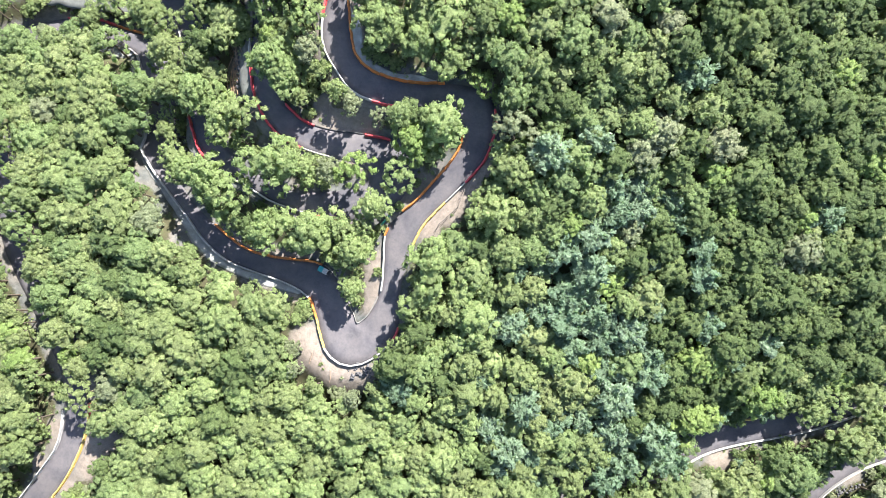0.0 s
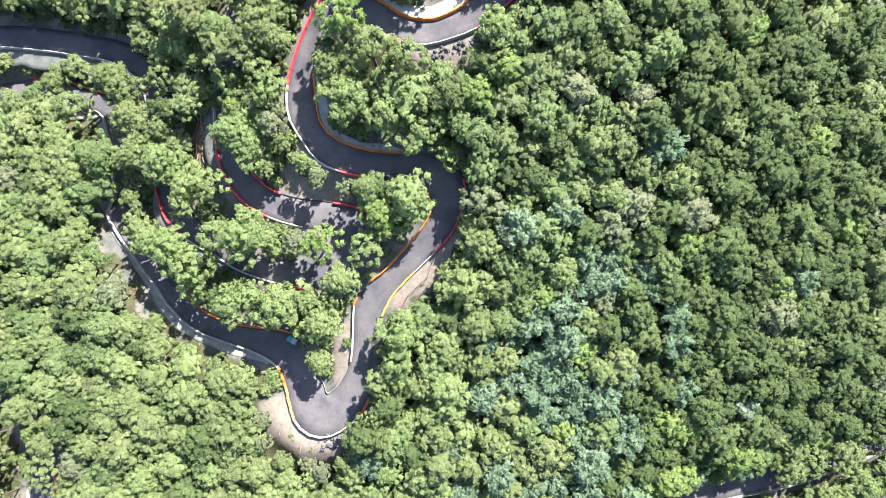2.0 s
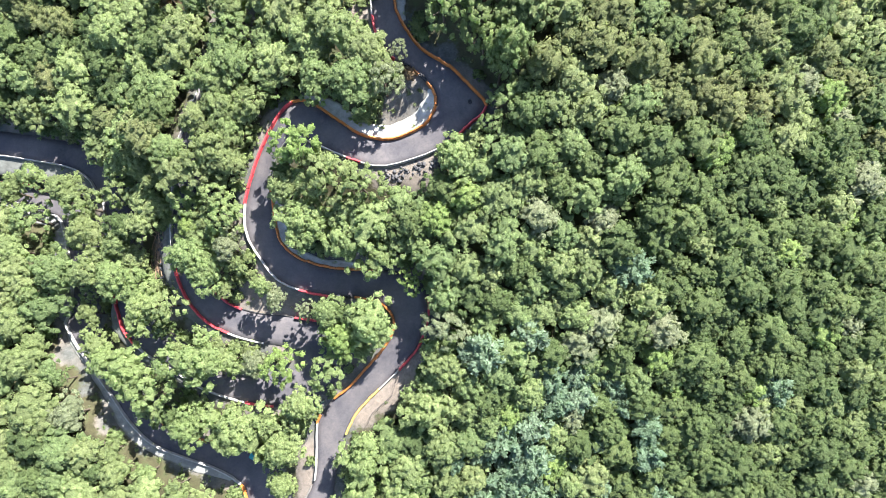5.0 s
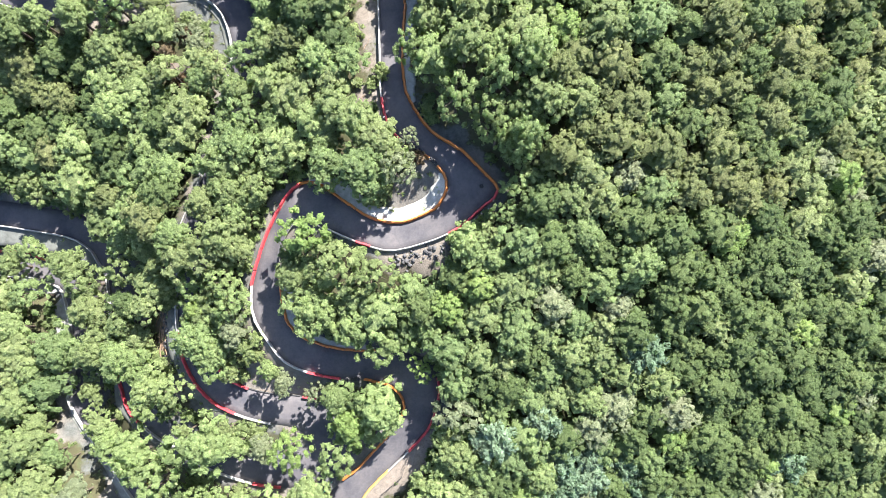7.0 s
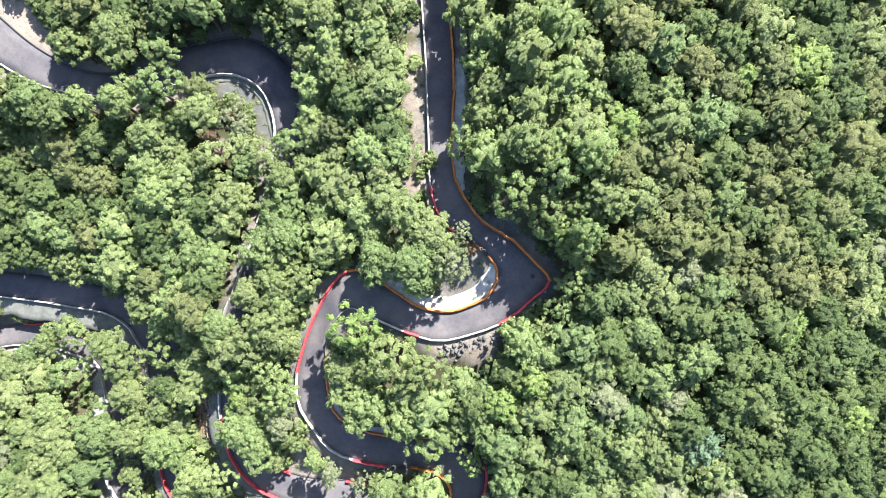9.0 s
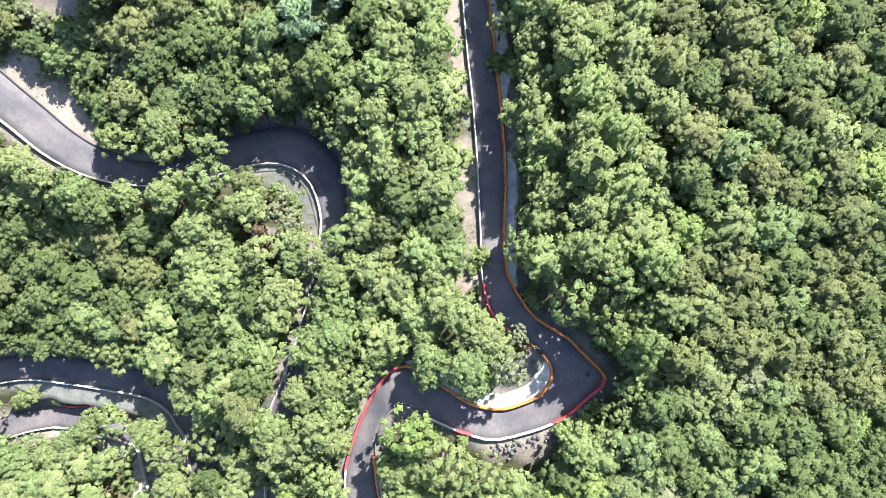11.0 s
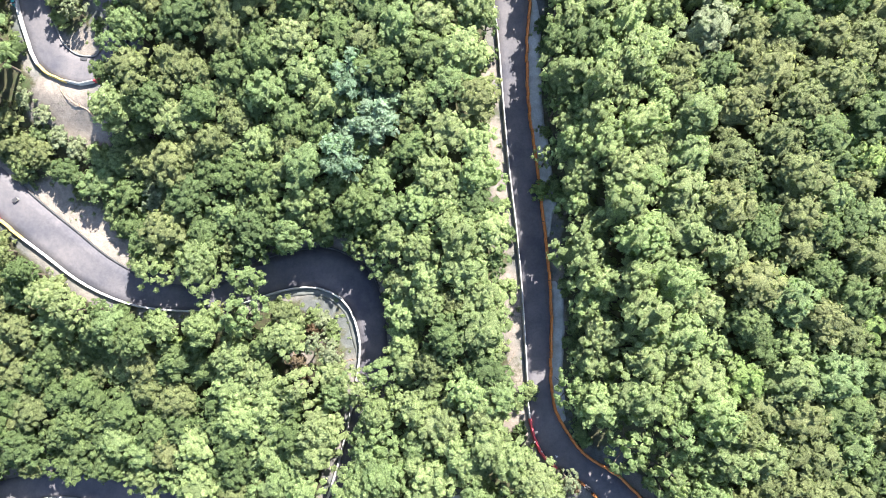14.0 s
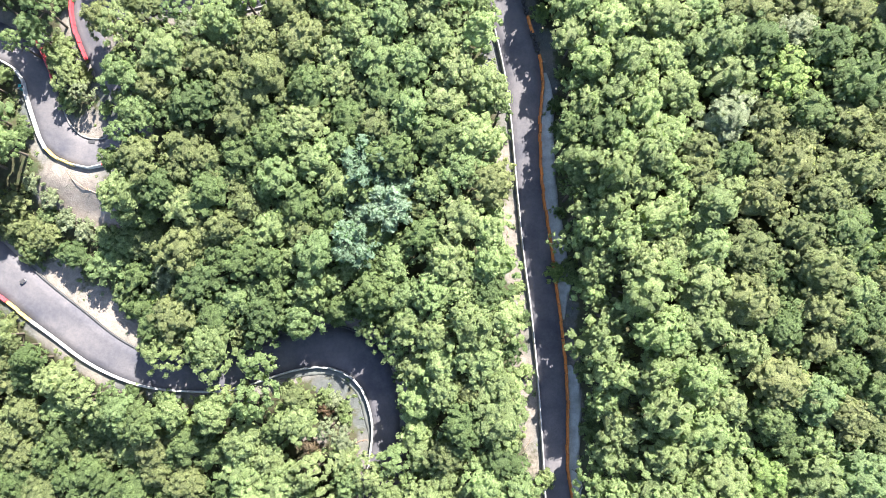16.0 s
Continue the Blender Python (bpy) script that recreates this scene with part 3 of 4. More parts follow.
RUNS += [
    ("A", "Q", 221.5, 230.4, "white"), ("A", "Q", 230.4, 234.7, "yellow"), ("A", "Q", 234.7, 238.2, "orange"), ("A", "Q", 238.2, 339.7, "white"),
    ("C", "P", 0.0, 7.3, "white"), ("C", "P", 7.3, 9.5, "red"), ("C", "P", 9.5, 14.1, "yellow"), ("C", "P", 14.1, 126.6, "white"),
    ("C", "P", 126.6, 143.4, "red"), ("C", "P", 143.4, 150.2, "white"), ("C", "Q", 132.9, 140.4, "red"), ("C", "Q", 149.7, 153.4, "red"),
    ("C", "Q", 172.9, 176.8, "red"), ("C", "Q", 176.8, 197.9, "white"), ("C", "Q", 197.9, 205.9, "red"), ("C", "Q", 205.9, 272.0, "white"),
    ("E", "P", 0.0, 37.0, "white"), ("E", "Q", 0.0, 36.0, "yellow"), ("E", "Q", 36.0, 38.1, "red"), ("F", "P", 0.0, 89.5, "white"),
    ("F", "Q", 42.7, 63.8, "yellow"), ("H", "P", 0.0, 34.6, "white"), ("G", "P", 0.0, 20.6, "white"), ("G", "P", 20.6, 24.8, "yellow"),
    ("G", "P", 24.8, 28.1, "white"), ("G", "P", 28.1, 29.9, "red"), ("G", "Q", 5.5, 12.9, "red"), ("G", "Q", 42.1, 55.6, "red"),
]
LOOK = {
    "red": (1.25, 0.46, 0.72, "red plastic safety barrier blocks along the track edge"),
    "orange": (1.25, 0.44, 0.66, "orange plastic safety barrier blocks along the track edge"),
    "yellow": (1.25, 0.44, 0.60, "yellow plastic safety barrier blocks along the track edge"),
    "white": (2.00, 0.34, 0.72, "white painted concrete parapet blocks along the track edge"),
}


def block_mesh(colour):
    """One block along x: a wide foot, sloping flanks, a rounded top and a recess at its ends."""
    length, wide, high, _ = LOOK[colour]
    half = wide / 2
    profile = [(-half, 0), (-half, 0.12), (-half * 0.72, high * 0.45), (-half * 0.62, high - 0.08), (-half * 0.38, high),
               (half * 0.38, high), (half * 0.62, high - 0.08), (half * 0.72, high * 0.45), (half, 0.12), (half, 0)]
    bm = bmesh.new()
    rings = []
    for x, s in ((-length / 2 + 0.01, 0.90), (-length / 2 + 0.06, 1.0), (length / 2 - 0.06, 1.0), (length / 2 - 0.01, 0.90)):
        rings.append([bm.verts.new((x, a * s, b * (0.5 + 0.5 * s))) for a, b in profile])
    for r, q in zip(rings, rings[1:]):
        for i in range(len(r) - 1):
            bm.faces.new((r[i], q[i], q[i + 1], r[i + 1]))
    bm.faces.new(rings[0]), bm.faces.new(rings[-1][::-1])
    bmesh.ops.recalc_face_normals(bm, faces=bm.faces)
    return mesh_of("barrier_block", bm, PAINT[colour])


BLOCKS = {c: block_mesh(c) for c in LOOK}


def apron(key, side, start, end, wide):
    """A thin uneven slab of sprayed concrete that leans outwards from the road's edge."""
    edge, z, out, along = beside(key, side, start, end)
    rows = []
    for (x, y), h, (a, b), u in zip(edge, z, out, along):
        w = wide * min(1.0, 0.25 + 6 * u, 0.25 + 6 * (1 - u)) * (1 + 0.18 * noise.noise(Vector((x * 0.35, y * 0.35, 2.0))))
        for k in (0.02, 0.25, 0.5, 0.75, 1.0):
            p, q = x + a * (0.12 + w * k), y + b * (0.12 + w * k)
            rows.append((p, q, max(ground_z(p, q), h - 0.2 - 0.3 * k) + 0.10 + 0.05 * noise.noise(Vector((p, q, 6.0)))))
        rows.append((p + a * 0.05, q + b * 0.05, rows[-1][2] - 0.6))
    n, m = len(edge), 6
    i = (np.arange(n - 1)[:, None] * m + np.arange(m - 1)).ravel()
    f = np.c_[i, i + 1, i + m + 1, i + m]
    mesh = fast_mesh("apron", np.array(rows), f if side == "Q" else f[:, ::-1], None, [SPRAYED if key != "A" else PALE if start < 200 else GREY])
    mesh.shade_smooth()
    tagged(new("embankment", mesh), "pale grey sprayed-concrete strip beside the track barrier", "embankment", kind="structure")


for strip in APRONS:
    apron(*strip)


def barrier(key, side, start, end, colour):
    """A run of blocks along one edge of a road."""
    line, arc = LINES[key], ARCS[key]
    sign = 1 if side == "P" else -1
    edge = line[:, :2] + sign * SIDES[key] * (line[:, 3:4] / 2 + 0.05)
    inside = (arc >= start - 0.3) & (arc <= end + 0.3)
    pts, zs = edge[inside], line[inside, 2]
    run = np.r_[0, np.cumsum(np.linalg.norm(np.diff(pts, axis=0), axis=1))]
    length = LOOK[colour][0]
    count = max(1, round(run[-1] / length))
    stops = np.linspace(0, run[-1], count + 1)
    ax, ay, az = (np.interp(stops, run, v) for v in (pts[:, 0], pts[:, 1], zs))
    root = tagged(new("safety_barrier"), LOOK[colour][3], "barrier", "track barriers")
    root.location = (ax[0], ay[0], az[0])
    rng = random.Random(int(start * 10) + len(key))
    for i in range(count):
        d = Vector((ax[i + 1] - ax[i], ay[i + 1] - ay[i], az[i + 1] - az[i]))
        ob = new("barrier_block", BLOCKS[colour])
        ob.parent = root
        loose = 0.0 if colour == "white" else 1.0
        turn = math.atan2(d.y, d.x) + loose * rng.uniform(-0.05, 0.05)
        at = Vector(((ax[i] + ax[i + 1]) / 2, (ay[i] + ay[i + 1]) / 2, (az[i] + az[i + 1]) / 2 - 0.03)) - root.location
        at.x += loose * rng.uniform(-0.06, 0.06)
        at.y += loose * rng.uniform(-0.06, 0.06)
        ob.matrix_basis = Matrix.LocRotScale(at, Euler((0, -math.asin(max(-0.5, min(0.5, d.z / max(d.length, 0.1)))), turn)), (d.length / length, 1, 1))


for run in RUNS:
    barrier(*run)


def ring_mesh(name, radius, thick, material, squash=1.0, around=14, across=6):
    """A torus lying flat on the ground."""
    a, b = np.meshgrid(np.arange(around) * 2 * math.pi / around, np.arange(across) * 2 * math.pi / across, indexing="ij")
    r = radius + thick * np.cos(b)
    v = np.stack([r * np.cos(a), r * np.sin(a), thick * squash * (np.sin(b) + 1)], -1).reshape(-1, 3)
    i, j = (q.ravel() for q in np.meshgrid(np.arange(around), np.arange(across), indexing="ij"))
    f = np.c_[i * across + j, (i + 1) % around * across + j, (i + 1) % around * across + (j + 1) % across, i * across + (j + 1) % across]
    mesh = fast_mesh(name, v, f, None, [material])
    mesh.shade_smooth()
    return mesh


TYRE = ring_mesh("tyre", 0.21, 0.105, PAINT["black"], 0.9)


def tyre_stack(x, y, z, high):
    root = tagged(new("tyre_stack"), "stack of worn black car tyres guarding the track edge", "tyres", "tyre stacks")
    root.location = (x, y, z)
    rng = random.Random(int(x * 31 + y * 7))
    for k in range(high):
        ob = new("tyre", TYRE)
        ob.parent, ob.location = root, (rng.uniform(-0.03, 0.03), rng.uniform(-0.03, 0.03), 0.185 * k)


def tyres_along(key, side, start, end):
    """Stacks of tyres side by side along one edge of a road."""
    line, arc, sign = LINES[key], ARCS[key], 1 if side == "P" else -1
    for s in np.arange(start, end, 0.66):
        k = int(np.argmin(abs(arc - s)))
        x, y = line[k, :2] + sign * SIDES[key][k] * (line[k, 3] / 2 - 0.05)
        tyre_stack(x, y, line[k, 2] - 0.01, 3)


tyres_along("A", "P", 89.6, 91.6)
tyres_along("A", "P", 93.6, 95.4)
tyres_along("A", "P", 167.4, 170.0)
tyres_along("A", "Q", 6.0, 9.6)
tyres_along("A", "Q", 12.4, 15.6)


def kerb(key, side, start, end, label, material=CONCRETE):
    """A low concrete kerb with a small gutter step, in one piece."""
    line, arc, sign = LINES[key], ARCS[key], 1 if side == "P" else -1
    keep = (arc >= start) & (arc <= end)
    rows = []
    for (x, y, z, w), r in zip(line[keep], SIDES[key][keep]):
        for off, up in ((0.0, -0.3), (0.0, 0.16), (0.03, 0.20), (0.19, 0.20), (0.22, 0.16), (0.22, -0.3)):
            d = sign * (w / 2 + 0.14 + off)
            rows.append((x + r[0] * d, y + r[1] * d, z + up))
    n, m = keep.sum(), 6
    i = (np.arange(n - 1)[:, None] * m + np.arange(m - 1)).ravel()
    faces = np.c_[i, i + 1, i + m + 1, i + m]
    tagged(new("kerb", fast_mesh("kerb", np.array(rows), faces if sign < 0 else faces[:, ::-1], None, [material])), label, "kerb", kind="structure")


kerb("C", "Q", 8.0, 72.0, "weathered grey concrete kerb along the upper track", GRIMY)
kerb("C", "Q", 139.8, 149.4, "dark weathered kerb beside a sandy island", GRIMY)
kerb("G", "Q", 16, 29, "grey concrete kerb round the sandy island")
kerb("K", "P", 0, 28, "grey concrete kerb under the trees")
kerb("A", "P", 214.5, 242.0, "pale concrete kerb round the tip of the hairpin")
kerb("A", "Q", 124.0, 141.5, "grey concrete kerb inside the bend")


# ---- trees ----
rng = np.random.default_rng(7)


def unit(n):
    v = rng.normal(size=(n, 3))
    return v / np.linalg.norm(v, axis=1)[:, None]


def leaf_triangles(centres, normals, size, stretch=1.0):
    """A small triangle at each centre, across its normal."""
    n = len(centres)
    t = np.cross(normals, unit(n))
    t /= np.linalg.norm(t, axis=1)[:, None] + 1e-9
    b = np.cross(normals, t)
    s = size[:, None]
    v = np.stack([centres + t * s * 0.62 * stretch, centres - t * s * 0.40 * stretch + b * s * 0.5, centres - t * s * 0.30 * stretch - b * s * 0.5], 1)
    return v.reshape(-1, 3)


def ball(sub):
    bm = bmesh.new()
    bmesh.ops.create_icosphere(bm, subdivisions=sub, radius=1.0)
    v = np.array([p.co[:] for p in bm.verts])
    f = np.array([[p.index for p in q.verts] for q in bm.faces])
    bm.free()
    return v, f


ICO2 = ball(2)
def even(v):
    return v / (np.linalg.norm(v, axis=1)[:, None] + 1e-9)


KNOB = (np.array([(1, 0, 0), (-1, 0, 0), (0, 1, 0), (0, -1, 0), (0, 0, 1), (0, 0, -1)], float), np.array([(4, 0, 2), (4, 2, 1), (4, 1, 3), (4, 3, 0), (5, 2, 0), (5, 1, 2), (5, 3, 1), (5, 0, 3)]))


def broad_crown(lumps=50, leaves=7, core=2, loose=0.0, heart=0.80, size=(0.115, 0.175), leaf=(0.060, 0.105)):
    """A crown of radius 1 whose middle is the origin: four to six domes grown together, each knobbed with rounded sprays of small leaves."""
    domes = rng.integers(4, 7)
    turn = np.arange(domes) * 6.283 / domes + rng.uniform(-0.5, 0.5, domes)
    out = rng.uniform(0.30, 0.60, domes)
    mids = np.vstack([np.c_[np.cos(turn) * out, np.sin(turn) * out, rng.uniform(-0.22, 0.16, domes)], (0, 0, rng.uniform(0.08, 0.30))])
    wide = np.r_[rng.uniform(0.30, 0.46, domes), rng.uniform(0.36, 0.50)]

    def skin(d):
        """How far the domes reach in each direction, and which way they face there."""
        along = d @ mids.T
        inside = wide ** 2 - (mids ** 2).sum(1) + along ** 2
        t = np.where(inside > 0, along + np.sqrt(np.maximum(inside, 0)), 0)
        best = t.argmax(1)
        reach = np.maximum(t.max(1), 0.3)[:, None]
        return d * reach, even(d * reach - mids[best])

    v, f = ball(core)
    at, face = skin(v)
    f = f[v[f][:, :, 2].min(1) > -0.62]
    verts, normals, faces, base = [at * heart], [even(face * 0.75 + (0, 0, 0.45))], [f], len(v)
    k = np.arange(lumps) + 0.5
    rise = 1 - 1.40 * k / lumps
    turn = k * 2.39996 + rng.uniform(0, 6.28)
    at, face = skin(even(np.c_[np.cos(turn) * np.sqrt(1 - rise ** 2), np.sin(turn) * np.sqrt(1 - rise ** 2), rise] + 0.10 * rng.normal(size=(lumps, 3))))
    for p, d in zip(at, face):
        if rng.random() < loose:
            continue
        r = rng.uniform(*size)
        mid = p + d * rng.uniform(-0.12, 0.03)
        v, f = KNOB
        u = v @ np.linalg.qr(rng.normal(size=(3, 3)))[0]
        verts.append(mid + u * r * 0.92)
        normals.append(even(u * 0.52 + d * 0.24 + (0, 0, 0.44)))
        faces.append(f + base)
        base += len(u)
        q = unit(leaves * 6)
        q = q[(q @ d) + 0.5 * q[:, 2] > 0.0][:leaves]
        n = len(q)
        soft = even(q * 0.50 + d * 0.20 + unit(n) * 0.22 + (0, 0, 0.52))
        lean = even(q + unit(n) * 0.5 + (0, 0, 0.25))
        lean *= np.sign((lean * soft).sum(1) + 1e-9)[:, None]
        tri = leaf_triangles(mid + q * r * rng.uniform(0.85, 1.15, (n, 1)), lean, rng.uniform(*leaf, n))
        verts.append(tri)
        normals.append(np.repeat(soft, 3, 0))
        faces.append(base + np.arange(len(tri)).reshape(-1, 3))
        base += len(tri)
    return np.vstack(verts) * 1.17, np.vstack(faces), np.vstack(normals)


def feathery_crown(arms=20, leaves=72):
    """A pine-like crown: tufts of long needles that point outwards in rings."""
    v, f = ICO2
    verts, normals = [v * (0.28, 0.28, 0.35) * (1 + 0.2 * rng.normal(size=(len(v), 1)))], [v]
    for i in range(arms):
        a, rise = i * 2.4 + rng.uniform(-0.3, 0.3), rng.uniform(-0.15, 1.1)
        d = np.array((math.cos(a) * math.cos(rise), math.sin(a) * math.cos(rise), math.sin(rise)))
        along = rng.uniform(0.15, 1.0, (leaves, 1)) ** 0.8
        spread = unit(leaves)
        at = d * along * rng.uniform(0.7, 1.0) + spread * 0.26 * (1.15 - along * 0.7)
        way = d + 0.6 * unit(leaves)
        flat = even(np.cross(way, unit(leaves)) + (0, 0, 0.5))
        soft = even(spread * 0.5 + d * 0.4 + flat * 0.4 + (0, 0, 0.3))
        flat *= np.sign((flat * soft).sum(1) + 1e-9)[:, None]
        verts.append(leaf_triangles(at, flat, rng.uniform(0.10, 0.16, leaves), 1.5))
        normals.append(np.repeat(soft, 3, 0))
    tri = np.vstack(verts[1:])
    return np.vstack([verts[0], tri]), np.vstack([f, len(v) + np.arange(len(tri)).reshape(-1, 3)]), np.vstack(normals)


def tube(path, radii, sides=6):
    """A tapered tube along a path."""
    rings = []
    for k, (p, r) in enumerate(zip(path, radii)):
        d = np.array(path[min(k + 1, len(path) - 1)]) - np.array(path[max(k - 1, 0)])
        d = d / np.linalg.norm(d)
        a = np.cross(d, (0.3, 0.9, 0.1))
        a /= np.linalg.norm(a)
        b = np.cross(d, a)
        w = np.arange(sides) * 2 * math.pi / sides
        rings.append(np.array(p) + r * (np.cos(w)[:, None] * a + np.sin(w)[:, None] * b))
    v = np.vstack(rings)
    i = (np.arange(len(path) - 1)[:, None] * sides + np.arange(sides)).ravel()
    j = (np.arange(len(path) - 1)[:, None] * sides + (np.arange(sides) + 1) % sides).ravel()
    return v, np.vstack([np.c_[i, j, j + sides], np.c_[i, j + sides, i + sides]])


def trunk_form():
    """A tapered trunk of height 1 that ends in the crown, with four limbs."""
    bend = rng.uniform(-0.05, 0.05, 2)
    parts = [tube([(0, 0, -0.06), (bend[0] * 0.4, bend[1] * 0.4, 0.35), (bend[0], bend[1], 0.7), (bend[0] * 0.6, bend[1], 1.0)], (0.030, 0.022, 0.016, 0.007))]
    for k in range(4):
        a = k * 1.6 + rng.uniform(0, 0.8)
        z = rng.uniform(0.45, 0.7)
        parts.append(tube([(bend[0] * z, bend[1] * z, z), (0.12 * math.cos(a), 0.12 * math.sin(a), z + 0.10), (0.25 * math.cos(a), 0.25 * math.sin(a), z + 0.16)], (0.012, 0.008, 0.004), 4))
    verts, faces, base = [], [], 0
    for v, f in parts:
        verts.append(v), faces.append(f + base)
        base += len(v)
    verts = np.vstack(verts)
    return verts, np.vstack(faces), even(verts * (1, 1, 0))


CROWNS = {"broad": [broad_crown() for _ in range(14)], "feathery": [feathery_crown() for _ in range(4)]}
EDGE = [broad_crown(86, 11, loose=0.05, heart=0.72, size=(0.098, 0.155), leaf=(0.050, 0.090)) for _ in range(5)]
EDGE += [broad_crown(74, 11, loose=0.30, heart=0.28, size=(0.098, 0.150), leaf=(0.050, 0.090)) for _ in range(3)]
COARSE = [broad_crown(30, 4, 1, size=(0.14, 0.22), leaf=(0.10, 0.16)) for _ in range(3)]
SMALL = [broad_crown(30, 7, 1, size=(0.15, 0.23), leaf=(0.08, 0.14)) for _ in range(5)]
SHRUB = [broad_crown(18, 14, 1, size=(0.18, 0.28), leaf=(0.11, 0.19)) for _ in range(4)]
FAR = [broad_crown(16, 2, 1, size=(0.20, 0.32), leaf=(0.15, 0.22)) for _ in range(3)]
TRUNKS = [trunk_form() for _ in range(4)]
SPECIES = {
    "m": "broad-leaved tree with a dense mid-green crown", "y": "broad-leaved tree with a yellowish-green crown",
    "d": "broad-leaved tree with a dark green crown", "l": "young broad-leaved tree with a bright lime-green crown",
    "p": "dry pale grey-green shrubby tree beside the track", "s": "silvery blue-green pine with a feathery crown",
    "o": "broad-leaved tree with a dull olive-green crown", "b": "broad-leaved tree with a bright yellowish-green sunlit crown",
    "n": "dead shrub with dry brown leaves beside the track",
}
# trees that stand over the track: x, y, crown radius, sort
OVERHANG = [
    (-28.6, 25.9, 4.7, "b"), (-15.0, 25.0, 3.4, "l"), (-4.6, 29.4, 4.0, "l"), (-7.5, 24.1, 3.4, "b"),
    (-11.8, 18.5, 3.3, "b"), (-41.2, 24.2, 4.4, "b"), (-36.5, 20.7, 4.2, "b"), (-31.1, 14.7, 4.1, "b"),
    (-21.9, 14.2, 4.6, "b"), (-15.2, 11.5, 3.8, "b"), (-15.9, 5.0, 2.2, "b"), (-38.2, 34.5, 4.2, "b"),
    (-43.6, 39.8, 4.0, "b"), (-26.2, 40.6, 3.6, "b"), (-27.7, 46.0, 3.6, "y"), (-22.0, 48.6, 3.0, "b"),
    (-42.4, 48.6, 3.6, "d"), (-10.7, 33.7, 2.0, "p"), (-15.5, 35.8, 2.0, "p"), (-8.6, 46.7, 4.1, "b"),
]
OVERHANG += [
    (-3.6, 44.2, 4.0, "b"), (1.9, 42.0, 3.2, "b"), (6.6, 37.6, 2.2, "l"), (11.6, 30.7, 3.8, "p"),
    (-1.8, 9.2, 4.5, "b"), (-3.4, 3.4, 3.6, "b"), (8.6, 17.5, 4.4, "b"), (-55.6, 41.3, 4.6, "m"),
    (-58.5, 34.9, 4.0, "m"), (-50.1, 48.2, 3.5, "y"), (-19.7, 25.1, 2.0, "p"), (-10.1, 58.1, 4.3, "l"),
    (-5.3, 53.5, 4.6, "y"), (-10.4, 47.3, 3.7, "b"), (-0.3, 52.0, 3.8, "y"), (-1.3, 66.9, 4.3, "m"),
    (3.6, 66.8, 3.0, "p"), (-7.0, 68.4, 4.0, "m"), (-28.3, 42.6, 4.4, "b"), (-22.4, 43.8, 2.4, "p"),
]
OVERHANG += [
    (-25.2, 48.5, 3.9, "y"), (-23.6, 58.5, 4.2, "y"), (-36.2, 70.0, 3.9, "m"), (-20.0, 77.0, 3.6, "m"),
    (-31.0, 58.7, 3.2, "m"), (4.9, 115.8, 2.0, "y"), (4.4, 112.1, 1.3, "l"),
    (5.9, 83.8, 2.7, "m"), (1.4, 83.1, 1.2, "y"), (-53.6, 102.8, 3.3, "y"), (-46.6, 103.8, 4.3, "y"),
    (-40.0, 101.6, 3.5, "m"), (-32.7, 107.4, 3.4, "m"), (-19.7, 102.7, 3.1, "m"), (-32.4, 85.0, 4.0, "y"),
    (-22.0, 65.1, 3.7, "y"), (-20.9, 72.1, 4.0, "m"), (-40.5, 95.9, 4.0, "m"),
]
OVERHANG += [
    (-46.5, 94.0, 3.4, "m"), (-64.6, 150.3, 2.4, "m"), (-64.0, 142.7, 2.2, "y"), (-62.3, 140.4, 1.9, "p"),
    (-69.1, 146.5, 1.8, "m"), (-54.3, 141.1, 3.1, "m"), (-52.9, 136.0, 3.0, "m"), (-53.7, 146.8, 3.2, "y"),
    (-67.0, 152.4, 2.8, "d"), (-40.0, 146.8, 3.6, "m"), (-54.8, 55.9, 3.6, "y"), (-44.0, 45.6, 3.6, "y"),
    (-48.5, 41.0, 3.6, "y"), (-50.9, 52.8, 3.6, "y"), (-43.4, 54.5, 3.4, "y"),
    (-62.5, 51.2, 3.8, "m"), (62.9, -15.4, 4.8, "l"), (76.1, -19.0, 3.6, "m"), (49.4, -20.1, 5.2, "l"),
]
OVERHANG += [
    (36.0, -29.0, 4.0, "s"), (43.0, -27.8, 4.2, "s"), (49.0, -25.8, 4.0, "m"), (40.0, -36.8, 4.0, "y"), (46.6, -35.2, 4.0, "y"), (80.0, -17.2, 3.8, "m"),
    (86.6, -15.4, 4.2, "y"), (93.0, -12.6, 4.0, "d"), (82.4, -25.6, 3.8, "y"), (90.4, -22.8, 4.0, "m"), (-81.0, 0.5, 4.2, "m"), (-68.4, 3.6, 4.0, "m"),
]
OVERHANG += [
    (12.6, 76.2, 3.5, "m"), (16.8, 73.0, 3.3, "y"), (21.8, 70.2, 3.5, "m"), (18.6, 77.6, 3.5, "m"), (-60.8, 70.4, 3.2, "y"), (-55.8, 70.4, 3.0, "m"), (-67.3, 56.8, 3.0, "y"), (-62.0, 58.7, 3.2, "m"),
    (-79.5, 62.9, 1.4, "y"), (-81.9, 62.1, 1.4, "m"), (-87.6, 62.7, 1.6, "p"), (-82.9, 54.4, 1.8, "y"), (-76.8, 54.5, 1.7, "p"), (-71.2, 54.7, 2.4, "m"),
    (-20.0, 86.4, 3.4, "m"), (-20.8, 80.6, 3.6, "y"), (-22.2, 75.2, 3.6, "m"), (-23.8, 69.6, 3.6, "m"), (-26.4, 63.6, 3.0, "y"),
]
